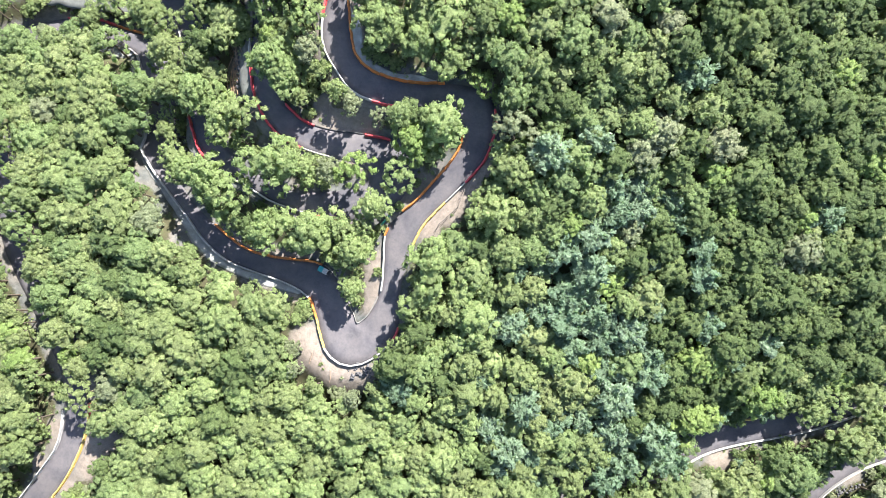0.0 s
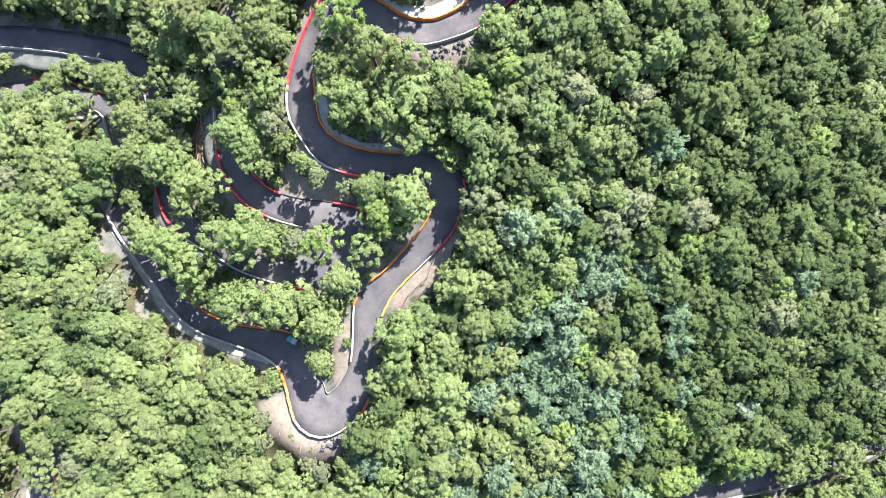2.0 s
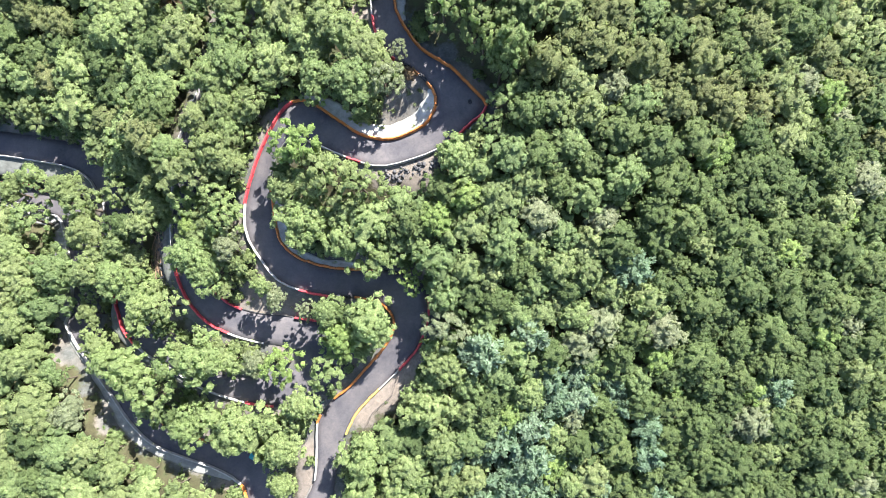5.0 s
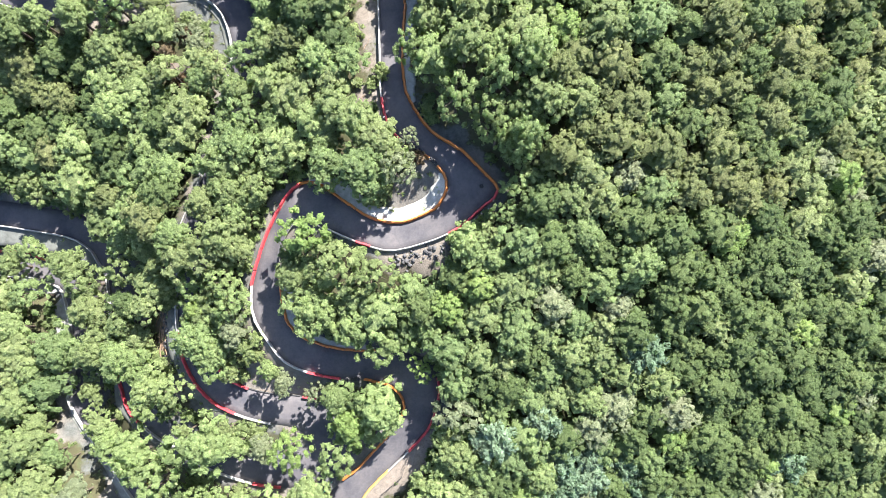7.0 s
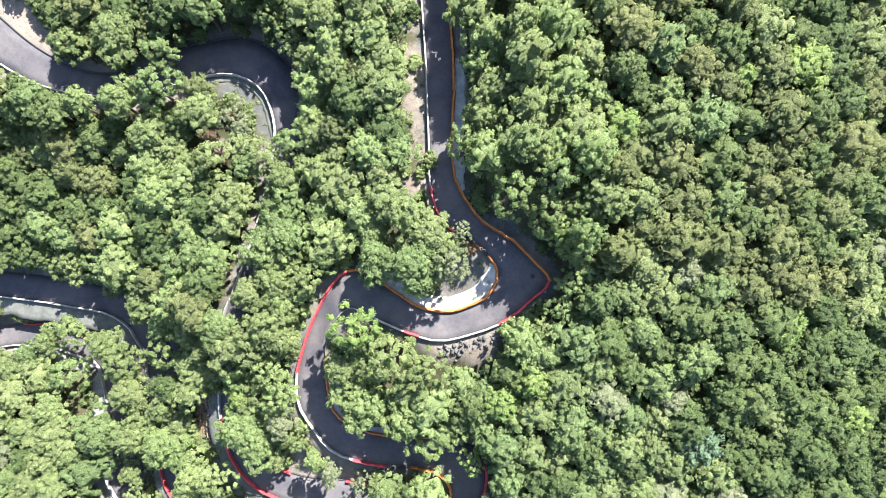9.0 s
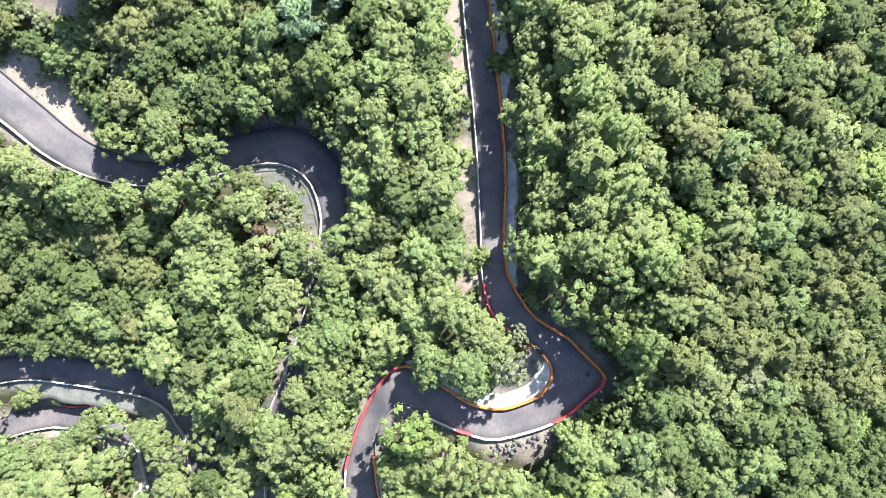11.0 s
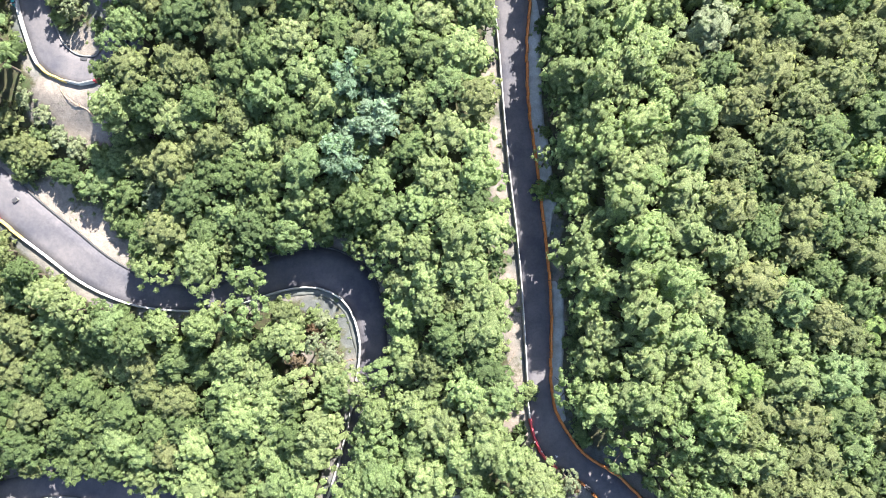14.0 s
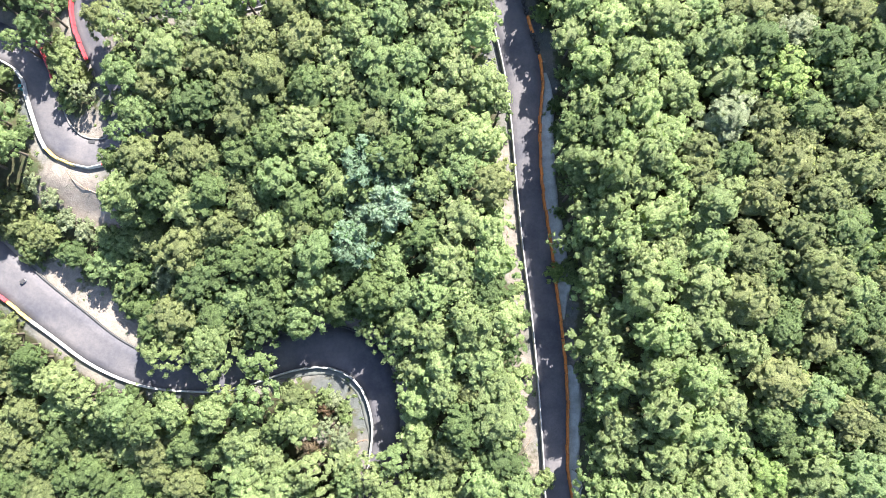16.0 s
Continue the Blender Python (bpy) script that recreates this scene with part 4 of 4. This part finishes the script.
OVERHANG += [(25.7, -32.1, 3.9, "y"), (32.3, -32.0, 3.9, "s"), (39.7, -30.8, 3.9, "m"), (46.4, -28.8, 3.9, "s"), (19.5, -35.0, 3.9, "m"), (-67.0, -2.8, 3.7, "y"), (-69.4, 3.1, 3.7, "m"), (-71.3, 9.1, 3.7, "y"), (-73.9, 15.2, 3.7, "m"), (-75.5, 21.3, 3.7, "y")]
OVERHANG += [
    (-40.2, 37.0, 2.4, "b"), (-33.6, 35.0, 2.8, "b"), (-29.4, 55.8, 3.6, "y"), (-29.9, 51.4, 3.4, "b"), (-29.2, 47.6, 2.6, "l"), (-24.0, 84.5, 3.2, "y"), (-26.8, 83.4, 2.6, "m"),
    (-69.6, 126.6, 1.3, "p"), (-67.8, 123.6, 1.4, "p"), (-70.9, 124.2, 1.3, "y"), (-65.6, 121.9, 1.4, "p"), (-62.8, 121.4, 1.4, "y"), (-72.0, 129.0, 1.2, "p"),
    (-21.3, 61.9, 3.4, "b"), (-21.9, 56.9, 3.2, "y"), (-17.5, 65.1, 3.0, "y"), (-23.6, 51.8, 3.2, "b"),
    (20.9, 68.2, 2.5, "y"), (20.9, 63.7, 2.5, "m"), (19.2, 60.2, 2.2, "m"), (16.9, 57.2, 2.0, "y"), (18.4, 71.1, 2.2, "b"),
    (-27.4, -5.6, 1.4, "p"), (-25.8, -9.0, 1.5, "p"), (-22.6, -12.0, 1.6, "y"), (-19.2, -13.8, 1.4, "p"), (-16.0, -14.2, 1.5, "p"), (-12.4, -12.4, 1.5, "y"),
]
OVERHANG += [(5.6, 71.4, 1.6, "p"), (6.8, 69.6, 1.0, "n"), (-33.0, 88.6, 1.6, "n"), (-33.4, 86.6, 1.1, "n"), (-31.0, 93.6, 1.1, "n"), (-29.6, 94.6, 1.2, "p"), (-28.0, 93.4, 1.1, "y"), (-30.0, 91.0, 1.9, "p"), (-27.6, 89.4, 1.8, "p")]
OVERHANG += [(41.7, -23.5, 4.6, "s"), (86.3, -26.0, 4.6, "y"), (60.4, -35.0, 5.2, "y"), (73.8, -32.4, 4.8, "m")]


def sort_at(x, y):
    """Which sort of tree grows here: stands of silvery pines, lighter woods, and darker ones that also stand in for
    shaded slopes.
    """
    a = noise.noise(Vector((x * 0.035, y * 0.035, 5.0)))
    silver = 0.68 * math.exp(-(((x - 34) / 20) ** 2 + ((y + 6) / 26) ** 2)) + 0.5 * math.exp(-(((x + 22) / 5) ** 2 + ((y - 124) / 5) ** 2))
    u = rng.random()
    if u < silver:
        return "s"
    u = rng.random()
    if (-52 < x < (26 if y > 54 else 10) and -45 < y < 95 or -14 < x < 20 and 95 <= y < 150) and u > 0.60:
        return "b"
    yellow = 0.30 + 0.5 * a + (0.22 if x < -10 and y < 62 else 0.08 if x < -10 else 0.0)
    # raised shares of dark sorts copy the shade on the valley sides
    deep = 0.8 if x > 44 + 6 * a and y > -14 else 0.68 if x > (26 if y > 85 else 36) + 8 * a else 0.42 if -52 < x < -14 and 106 < y < 140 else 0.45 if x < -44 and 64 < y < 97 else 0.14
    yellow *= 1.0 if deep <= 0.4 else 0.2 if y > 60 else 0.35
    if u < yellow:
        return "y"
    if u < yellow + deep:
        return "o" if y > 60 and x > 26 and rng.random() < 0.55 else "d"
    if y > 60 and noise.noise(Vector((x * 0.06, y * 0.06, 15.0))) > -0.02 and u > 0.40:
        return "o"
    return "l" if u > 0.965 else "p" if u > 0.92 else "m"


placed, cells = [], {}


def crowded(x, y, r, share):
    i, j = int(x // 5), int(y // 5)
    for a in range(i - 2, i + 3):
        for b in range(j - 2, j + 3):
            for q in cells.get((a, b), ()):
                if math.hypot(x - q[0], y - q[1]) < share * (r + q[2]):
                    return True
    return False


def settle(x, y, r, sort, key):
    placed.append((x, y, r, sort, key))
    cells.setdefault((int(x // 5), int(y // 5)), []).append((x, y, r))


for x, y, r, s in OVERHANG:
    settle(x, y, r, s, True)
for lo, hi, tries, share, along in ((2.3, 3.4, 1500, 0.64, True), (2.6, 3.7, 24000, 0.66, False), (1.9, 2.8, 8000, 0.62, True), (2.0, 2.9, 22000, 0.64, False), (1.4, 2.2, 9000, 0.62, True), (1.5, 2.2, 16000, 0.62, False), (0.75, 1.4, 6000, 0.50, True)):
    xs, ys, rs = rng.uniform(-104, 108, tries), rng.uniform(-58, 176, tries), rng.uniform(lo, hi, tries)
    if along:
        spots = SAMPLES[rng.integers(len(SAMPLES), size=tries)]
        turn = rng.uniform(0, 2 * math.pi, tries)
        reach = spots[:, 3] * 1.5 + 0.35 + rs * 0.80 + rng.uniform(0, 1.2 if hi > 1.5 else 4.5, tries)
        xs, ys = spots[:, 0] + np.cos(turn) * reach, spots[:, 1] + np.sin(turn) * reach
    gaps, _ = road_near(xs, ys, ROOM)
    true_gaps, _ = road_near(xs, ys)
    for x, y, r, g, t in zip(xs, ys, rs, gaps, true_gaps):
        if g < 0.80 * r + 0.35 or t < 0.3 + 0.1 * r or crowded(x, y, r, share):
            continue
        if any(math.hypot(x - b[0], y - b[1]) < b[2] * 0.85 + r * (1.12 if b[2] > 2.0 else 0.6) for b in BARE):
            continue
        settle(x, y, r, sort_at(x, y), False)
near = road_near(np.array([p[0] for p in placed]), np.array([p[1] for p in placed]))[0]
order = sorted(range(len(placed)), key=lambda i: (placed[i][2] < 1.45, not placed[i][4], near[i]))
single = order[:300]
inner = [i for i in order[300:] if -89 < placed[i][0] < (74 if placed[i][1] > 62 else 108) and -49 < placed[i][1] < 164]
outer = sorted(set(order[300:]) - set(inner))

FORMS, TRUNK_MESH = {}, []
for k, (v, f, _) in enumerate(TRUNKS):
    TRUNK_MESH.append(fast_mesh("trunk", v, f, None, [BARK]))
for s in SPECIES:
    shapes = CROWNS["feathery"] if s == "s" else EDGE
    FORMS[s] = []
    for v, f, u in shapes:
        FORMS[s].append(fast_mesh("crown", v, f, None, [LEAF[s]], u))


def measures(x, y, r):
    """Total height, height of the crown's middle, and its upright stretch."""
    if r < 1.45:
        return 1.6 * r, 0.62 * r, 1.0
    tall, stretch = 4.4 + 1.6 * r + rng.uniform(-0.5, 0.7), rng.uniform(1.0, 1.2)
    for a, b, c, change in GROWTH:
        if math.hypot(x - a, y - b) < c:
            tall *= change
            stretch *= max(1.0, 1.0 + 1.6 * (change - 1.0))
            break
    return tall, tall - 0.92 * r * stretch, stretch


for i in single:
    x, y, r, s, key = placed[i]
    tall, mid, squash = measures(x, y, r)
    root = tagged(new("tree"), SPECIES[s], "tree", "trees beside the track")
    root.matrix_basis = pose(x, y, ground_z(x, y), 0, 0, rng.uniform(0, 360))
    stem = new("trunk", TRUNK_MESH[rng.integers(len(TRUNK_MESH))])
    stem.parent, stem.scale = root, (tall * 0.85,) * 3
    top = new("crown", FORMS[s][rng.integers(len(FORMS[s]) - 3 if 2 < x < 20 and y > 56 else 0, len(FORMS[s]))])
    top.parent, top.location, top.scale = root, (0, 0, mid), (r * rng.uniform(0.96, 1.18), r * rng.uniform(0.96, 1.18), r * squash)

# the woods behind them, past counting
slots, far = list(SPECIES), set(outer)
vs, fs, ms, ts, us, base = [], [], [], [], [], 0
for i in inner + outer:
    x, y, r, s, key = placed[i]
    tall, mid, squash = measures(x, y, r)
    turn, z = rng.uniform(0, 2 * math.pi), ground_z(x, y)
    c, n = math.cos(turn), math.sin(turn)
    shapes = COARSE if i in far else SHRUB if r < 1.45 else SMALL if r < 2.2 and s != "s" else CROWNS["feathery" if s == "s" else "broad"]
    wide = 1.26 * r
    for (v, f, u), scale, lift, slot in ((shapes[rng.integers(len(shapes))], (wide, wide * rng.uniform(0.9, 1.1), r * squash), mid, slots.index(s)), (TRUNKS[rng.integers(4)], (tall * 0.85,) * 3, 0, len(slots))):
        p = v * scale
        vs.append(np.c_[p[:, 0] * c - p[:, 1] * n + x, p[:, 0] * n + p[:, 1] * c + y, p[:, 2] + z + lift].astype(np.float32))
        us.append(np.c_[u[:, 0] * c - u[:, 1] * n, u[:, 0] * n + u[:, 1] * c, u[:, 2]].astype(np.float32))
        fs.append((f + base).astype(np.int32))
        ms.append(np.full(len(f), slot, np.int32))
        ts.append(np.full(len(f), rng.random(), np.float32))
        base += len(v)
STEM = tube([(0, 0, -0.06), (0.02, 0.01, 0.5), (0.01, 0.02, 1.0)], (0.03, 0.018, 0.006), 6)
STEM += (even(STEM[0] * (1, 1, 0)),)
for x, y in zip(rng.uniform(-200, 205, 1800), rng.uniform(-150, 270, 1800)):
    r = rng.uniform(3.8, 5.6)
    if (-108 < x < 112 and -62 < y < 180) or crowded(x, y, r, 0.6):
        continue
    settle(x, y, r, sort_at(x, y), False)
    tall, mid, squash = measures(x, y, r)
    for (v, f, u), scale, lift, slot in ((FAR[rng.integers(3)], (1.15 * r, 1.15 * r, r * squash), mid, slots.index(placed[-1][3])), (STEM, (tall * 0.85,) * 3, 0, len(slots))):
        vs.append((v * scale + (x, y, ground_z(x, y) + lift)).astype(np.float32))
        us.append(u.astype(np.float32))
        fs.append((f + base).astype(np.int32))
        ms.append(np.full(len(f), slot, np.int32))
        ts.append(np.full(len(f), rng.random(), np.float32))
        base += len(v)
data = fast_mesh("woodland", np.vstack(vs), np.vstack(fs), np.concatenate(ms), [LEAF[s] for s in slots] + [BARK], np.vstack(us))
data.attributes.new("tint", "FLOAT", "FACE").data.foreach_set("value", np.concatenate(ts))
tagged(new("woodland", data), "dense mixed woodland of green and silvery crowns on the hillside", "woods", kind="stuff")


# ---- low scrub on the verges ----
def tuft(leaves=34):
    """A low weed of radius 1: leaves that lean outwards from its root."""
    d = unit(leaves * 3)
    d = d[d[:, 2] > 0.05][:leaves]
    at = d * rng.uniform(0.25, 1.0, (len(d), 1)) * (1, 1, 0.7)
    lean = d + 0.7 * unit(len(d)) + (0, 0, 0.5)
    v = leaf_triangles(at, lean / np.linalg.norm(lean, axis=1)[:, None], rng.uniform(0.28, 0.5, len(d)))
    return v, np.arange(len(v)).reshape(-1, 3)


TUFTS = [tuft() for _ in range(5)]
tries = 9000
spots = SAMPLES[rng.integers(len(SAMPLES), size=tries)]
turn, reach = rng.uniform(0, 2 * math.pi, tries), rng.uniform(1.5, 8.5, tries)
xs, ys = spots[:, 0] + np.cos(turn) * reach, spots[:, 1] + np.sin(turn) * reach
gaps, _ = road_near(xs, ys)
vs, fs, ms, ts, base = [], [], [], [], 0
for x, y, g in zip(xs, ys, gaps):
    thick = 0.5 + 1.2 * noise.noise(Vector((x * 0.25, y * 0.25, 9.0)))
    sand = max([0.0] + [b[3] * max(0, 1.2 - math.hypot(x - b[0], y - b[1]) / b[2]) for b in BARE])
    if g < 0.65 or rng.random() > thick * min(1, 0.25 + (g - 0.6) / 2.5) * (1 - 0.85 * min(1, sand)):
        continue
    v, f = TUFTS[rng.integers(5)]
    r, a = rng.uniform(0.22, 0.6), rng.uniform(0, 6.28)
    p = v * r
    vs.append(np.c_[p[:, 0] * math.cos(a) - p[:, 1] * math.sin(a) + x, p[:, 0] * math.sin(a) + p[:, 1] * math.cos(a) + y, p[:, 2] + ground_z(x, y)])
    fs.append(f + base)
    ms.append(np.full(len(f), rng.choice(3, p=(0.45, 0.3, 0.25)), np.int32))
    ts.append(np.full(len(f), rng.random(), np.float32))
    base += len(v)
data = fast_mesh("scrub", np.vstack(vs), np.vstack(fs), np.concatenate(ms), [LEAF["m"], LEAF["y"], LEAF["p"]])
data.attributes.new("tint", "FLOAT", "FACE").data.foreach_set("value", np.concatenate(ts))
tagged(new("scrub", data), "patchy green and dry weeds on the track verges", "weeds", kind="stuff")


# ---- loose stones, logs and small things ----
def boulder_mesh(seed):
    v, f = ICO2
    r = np.random.default_rng(seed)
    v = v * (1 + 0.22 * r.normal(size=(len(v), 1))) * r.uniform(0.65, 1.2, 3)
    return fast_mesh("boulder", v, f, None, [ROCK])


BOULDERS = [boulder_mesh(k) for k in range(6)]


def rubble(x0, y0, x1, y1, spread, count):
    """Broken stones tipped along a bank from one point to another."""
    r = np.random.default_rng(int(abs(x0 * 13 + y0 * 7)))
    for _ in range(count):
        t, size = r.random(), r.uniform(0.13, 0.38)
        x, y = x0 + (x1 - x0) * t + r.normal() * spread, y0 + (y1 - y0) * t + r.normal() * spread
        ob = tagged(new("boulder", BOULDERS[r.integers(6)]), "broken grey stone tipped on the bank below the track", "stone", "rubble")
        ob.matrix_basis = Matrix.LocRotScale((x, y, ground_z(x, y) + size * 0.25), Euler(r.uniform(0, 6.28, 3)), (size, size, size * 0.8))


rubble(1.6, 53.8, 11.8, 56.4, 0.55, 75)
rubble(-16.6, -10.6, -7.4, -6.2, 0.7, 70)
rubble(-4.6, 146.6, -3.2, 138.5, 0.55, 60)
rubble(86.8, -40.6, 95.0, -36.0, 0.6, 45)
rubble(-37.1, 47.2, -36.2, 39.0, 0.4, 35)
rubble(-49.2, 34.4, -47.8, 30.6, 0.4, 18)


def log_mesh(seed, stubs):
    """A fallen stem with a slight bend, broken ends and a few stubs of branches."""
    r = np.random.default_rng(seed)
    b = r.uniform(-0.06, 0.06, 4)
    parts = [tube([(-0.5, 0, 0), (-0.2, b[0], b[1] * 0.3), (0.2, b[2], b[3] * 0.3), (0.5, 0.02, 0.01)], (0.019, 0.017, 0.013, 0.006), 7)]
    for _ in range(stubs):
        x, a = r.uniform(-0.1, 0.42), r.uniform(0.3, 2.8)
        way = np.array((0.12, 0.14 * math.cos(a), 0.10 * math.sin(a)))
        parts.append(tube([(x, 0, 0), np.array((x, 0, 0)) + way * 0.6, np.array((x, 0, 0)) + way * r.uniform(0.9, 1.6)], (0.010, 0.007, 0.003), 4))
    verts, faces, base = [], [], 0
    for v, f in parts:
        verts.append(v), faces.append(f + base)
        base += len(v)
    return fast_mesh("fallen_log", np.vstack(verts), np.vstack(faces), None, [DEADWOOD])


LOGS = [log_mesh(k, 2 + 2 * (k % 3)) for k in range(5)]
LYING = [
    (-37.5, 45.6, 6.2, 80), (-37.9, 44.2, 6.6, 76), (-38.2, 43.0, 6.0, 82), (-37.7, 42.6, 5.6, 74), (-38.5, 41.6, 5.2, 79), (-37.1, 44.6, 5.0, 85), (-38.3, 45.2, 3.0, 20),
    (-37.7, 47.7, 5.5, 80), (-36.9, 45.3, 6.0, 95), (-38.5, 44.4, 5.0, 74), (-37.7, 42.4, 4.5, 102), (-39.0, 46.9, 4.6, 60), (-36.6, 48.3, 3.8, 120),
    (-39.8, 42.2, 3.6, 88), (-38.4, 40.3, 3.4, 66), (-33.8, 87.6, 3.2, 60), (-34.6, 89.0, 2.8, 130), (-26.2, 88.0, 3.0, 10), (-2.2, 118.2, 2.4, 60),
    (-2.0, 79.0, 2.6, 55), (-0.9, 87.8, 1.9, 60), (-24.0, -7.2, 2.6, 75), (-20.4, -10.4, 2.8, 80), (-63.6, 127.4, 4.6, 140), (-66.0, 129.6, 2.8, 120),
]
for k, (x, y, long, turn) in enumerate(LYING):
    ob = tagged(new("fallen_log", LOGS[k % 5]), "bare brown fallen stem lying on the cleared bank", "log", "fallen stems")
    e = 0.35 * long
    ca, sa = math.cos(radians(turn)), math.sin(radians(turn))
    slope = math.atan2(ground_z(x + e * ca, y + e * sa) - ground_z(x - e * ca, y - e * sa), 2 * e)
    ob.matrix_basis = Matrix.LocRotScale((x, y, ground_z(x, y) + 0.05 + 0.02 * long), Euler((0, -slope, radians(turn))), (long, long, long))


def box(bm, x, y, z, sx, sy, sz, bevel=0.02):
    made = bmesh.ops.create_cube(bm, size=1.0, matrix=Matrix.LocRotScale((x, y, z), None, (sx, sy, sz)))
    if bevel:
        edges = list({e for v in made["verts"] for e in v.link_edges})
        bmesh.ops.bevel(bm, geom=edges, offset=bevel, segments=2, affect="EDGES")


def boxes(*sizes, bevel=0.02):
    bm = bmesh.new()
    for q in sizes:
        box(bm, *q, bevel=bevel)
    return bm


def rod(x0, y0, z0, z1, radius):
    bm = bmesh.new()
    bmesh.ops.create_cone(bm, cap_ends=True, segments=8, radius1=radius, radius2=radius * 0.9, depth=z1 - z0, matrix=Matrix.Translation((x0, y0, (z0 + z1) / 2)))
    return bm


def on_ground(name, x, y, turn, label, category, group="", lift=0.0):
    root = tagged(new(name), label, category, group)
    g, h = road_near(np.array([x]), np.array([y]))
    root.matrix_basis = pose(x, y, (h[0] if g[0] < 0 else ground_z(x, y)) + lift, 0, 0, turn)
    return root


bin_ = on_ground("waste_bin", -71.9, 142.3, 12, "square teal plastic bin with a lid beside the white parapet", "bin")
part("body", boxes((0, 0, 0.45, 0.72, 0.72, 0.9)), TEAL, bin_)
part("lid", boxes((0, 0, 0.93, 0.80, 0.80, 0.08)), PAINT["black"], bin_, "dark ring lid")
part("rim", boxes((0, 0, 0.99, 0.44, 0.44, 0.04)), TEAL, bin_)

hut = on_ground("marshal_shelter", -21.8, 8.5, -28, "small shelter with a teal and white roof beside the track", "shelter")
part("roof", boxes((-0.45, 0, 2.05, 0.9, 1.0, 0.06)), TEAL, hut, "teal roof half")
part("roof", boxes((0.45, 0, 2.05, 0.88, 1.0, 0.06)), PAINT["white"], hut, "white roof half")
for px_, py_ in ((-0.8, -0.42), (0.8, -0.42), (-0.8, 0.42), (0.8, 0.42)):
    part("post", rod(px_, py_, -0.1, 2.03, 0.035), STEEL, hut)
part("counter", boxes((0, 0.2, 0.8, 1.5, 0.35, 0.05)), DEADWOOD, hut)

net = on_ground("safety_net", -10.0, 17.2, 52, "green debris net on steel posts beside the bend", "net")
for k in range(3):
    part("post", rod(-1.4 + 1.4 * k, 0, -0.2, 1.9, 0.04), STEEL, net)
bm = bmesh.new()
for k in range(29):
    box(bm, -1.4 + 0.1 * k, 0.10 + 0.05 * math.sin(k * 0.9), 0.95, 0.055, 0.012, 1.7, 0)
for k in range(16):
    box(bm, 0, 0.10, 0.15 + 0.11 * k, 2.8, 0.02, 0.06, 0)
part("mesh_panel", bm, NET, net)

fence = on_ground("wire_fence", 1.4, 19.0, 0, "low wire fence on thin steel posts beside the sandy verge", "fence")
AT = [(2.6, 5.2), (2.0, 2.6), (1.2, 0.1), (-0.8, -1.6), (-2.2, -2.8), (-3.0, -4.6)]
LOW = [ground_z(1.4 + x, 19.0 + y) - ground_z(1.4, 19.0) for x, y in AT]
for (x, y), z in zip(AT, LOW):
    part("post", rod(x, y, z - 0.2, z + 1.25, 0.04), PAINT["black"], fence)
for (x0, y0), (x1, y1), z0, z1 in zip(AT, AT[1:], LOW, LOW[1:]):
    for up in (0.55, 1.15):
        v, f = tube([(x0, y0, z0 + up), ((x0 + x1) / 2, (y0 + y1) / 2, (z0 + z1) / 2 + up - 0.03), (x1, y1, z1 + up)], (0.02, 0.02, 0.02), 4)
        wire = new("wire", fast_mesh("wire", v, f, None, [PAINT["black"]]))
        wire.parent = fence

crate = on_ground("crate", -76.9, 115.0, 35, "blue-grey plastic crate standing on the asphalt", "crate")
part("body", boxes((0, 0, 0.22, 0.75, 0.5, 0.42)), STEEL, crate)
part("lid", boxes((0, 0, 0.45, 0.78, 0.53, 0.05)), PAINT["black"], crate)

grate = on_ground("drain_frame", -63.0, 134.6, -10, "dark rusty steel frame lying by the kerb", "frame")
for q in ((0, 0.3, 0.06, 1.0, 0.08, 0.1), (0, -0.3, 0.06, 1.0, 0.08, 0.1), (0.46, 0, 0.06, 0.08, 0.52, 0.1), (-0.46, 0, 0.06, 0.08, 0.52, 0.1), (0, 0, 0.03, 0.84, 0.50, 0.03)):
    part("bar", boxes(q), PAINT["black"], grate)

for k, (x, y) in enumerate(((2.6, 74.6), (4.7, 73.8), (1.7, 75.9), (17.2, 61.6), (16.2, 60.9), (18.0, 62.8), (-7.2, 35.4), (-6.6, 35.6))):
    mark = on_ground("marker_post", x, y, 20 * k, "short steel post with a white reflector head by the barrier", "post", "marker posts")
    part("pole", rod(0, 0, -0.1, 1.0, 0.035), STEEL, mark)
    part("head", boxes((0, 0, 1.08, 0.30, 0.16, 0.20)), PAINT["white"], mark, "white reflector head")

tyre_stack(16.3, 65.2, LINES["A"][np.argmin(np.hypot(LINES["A"][:, 0] - 16.3, LINES["A"][:, 1] - 65.2)), 2], 2)
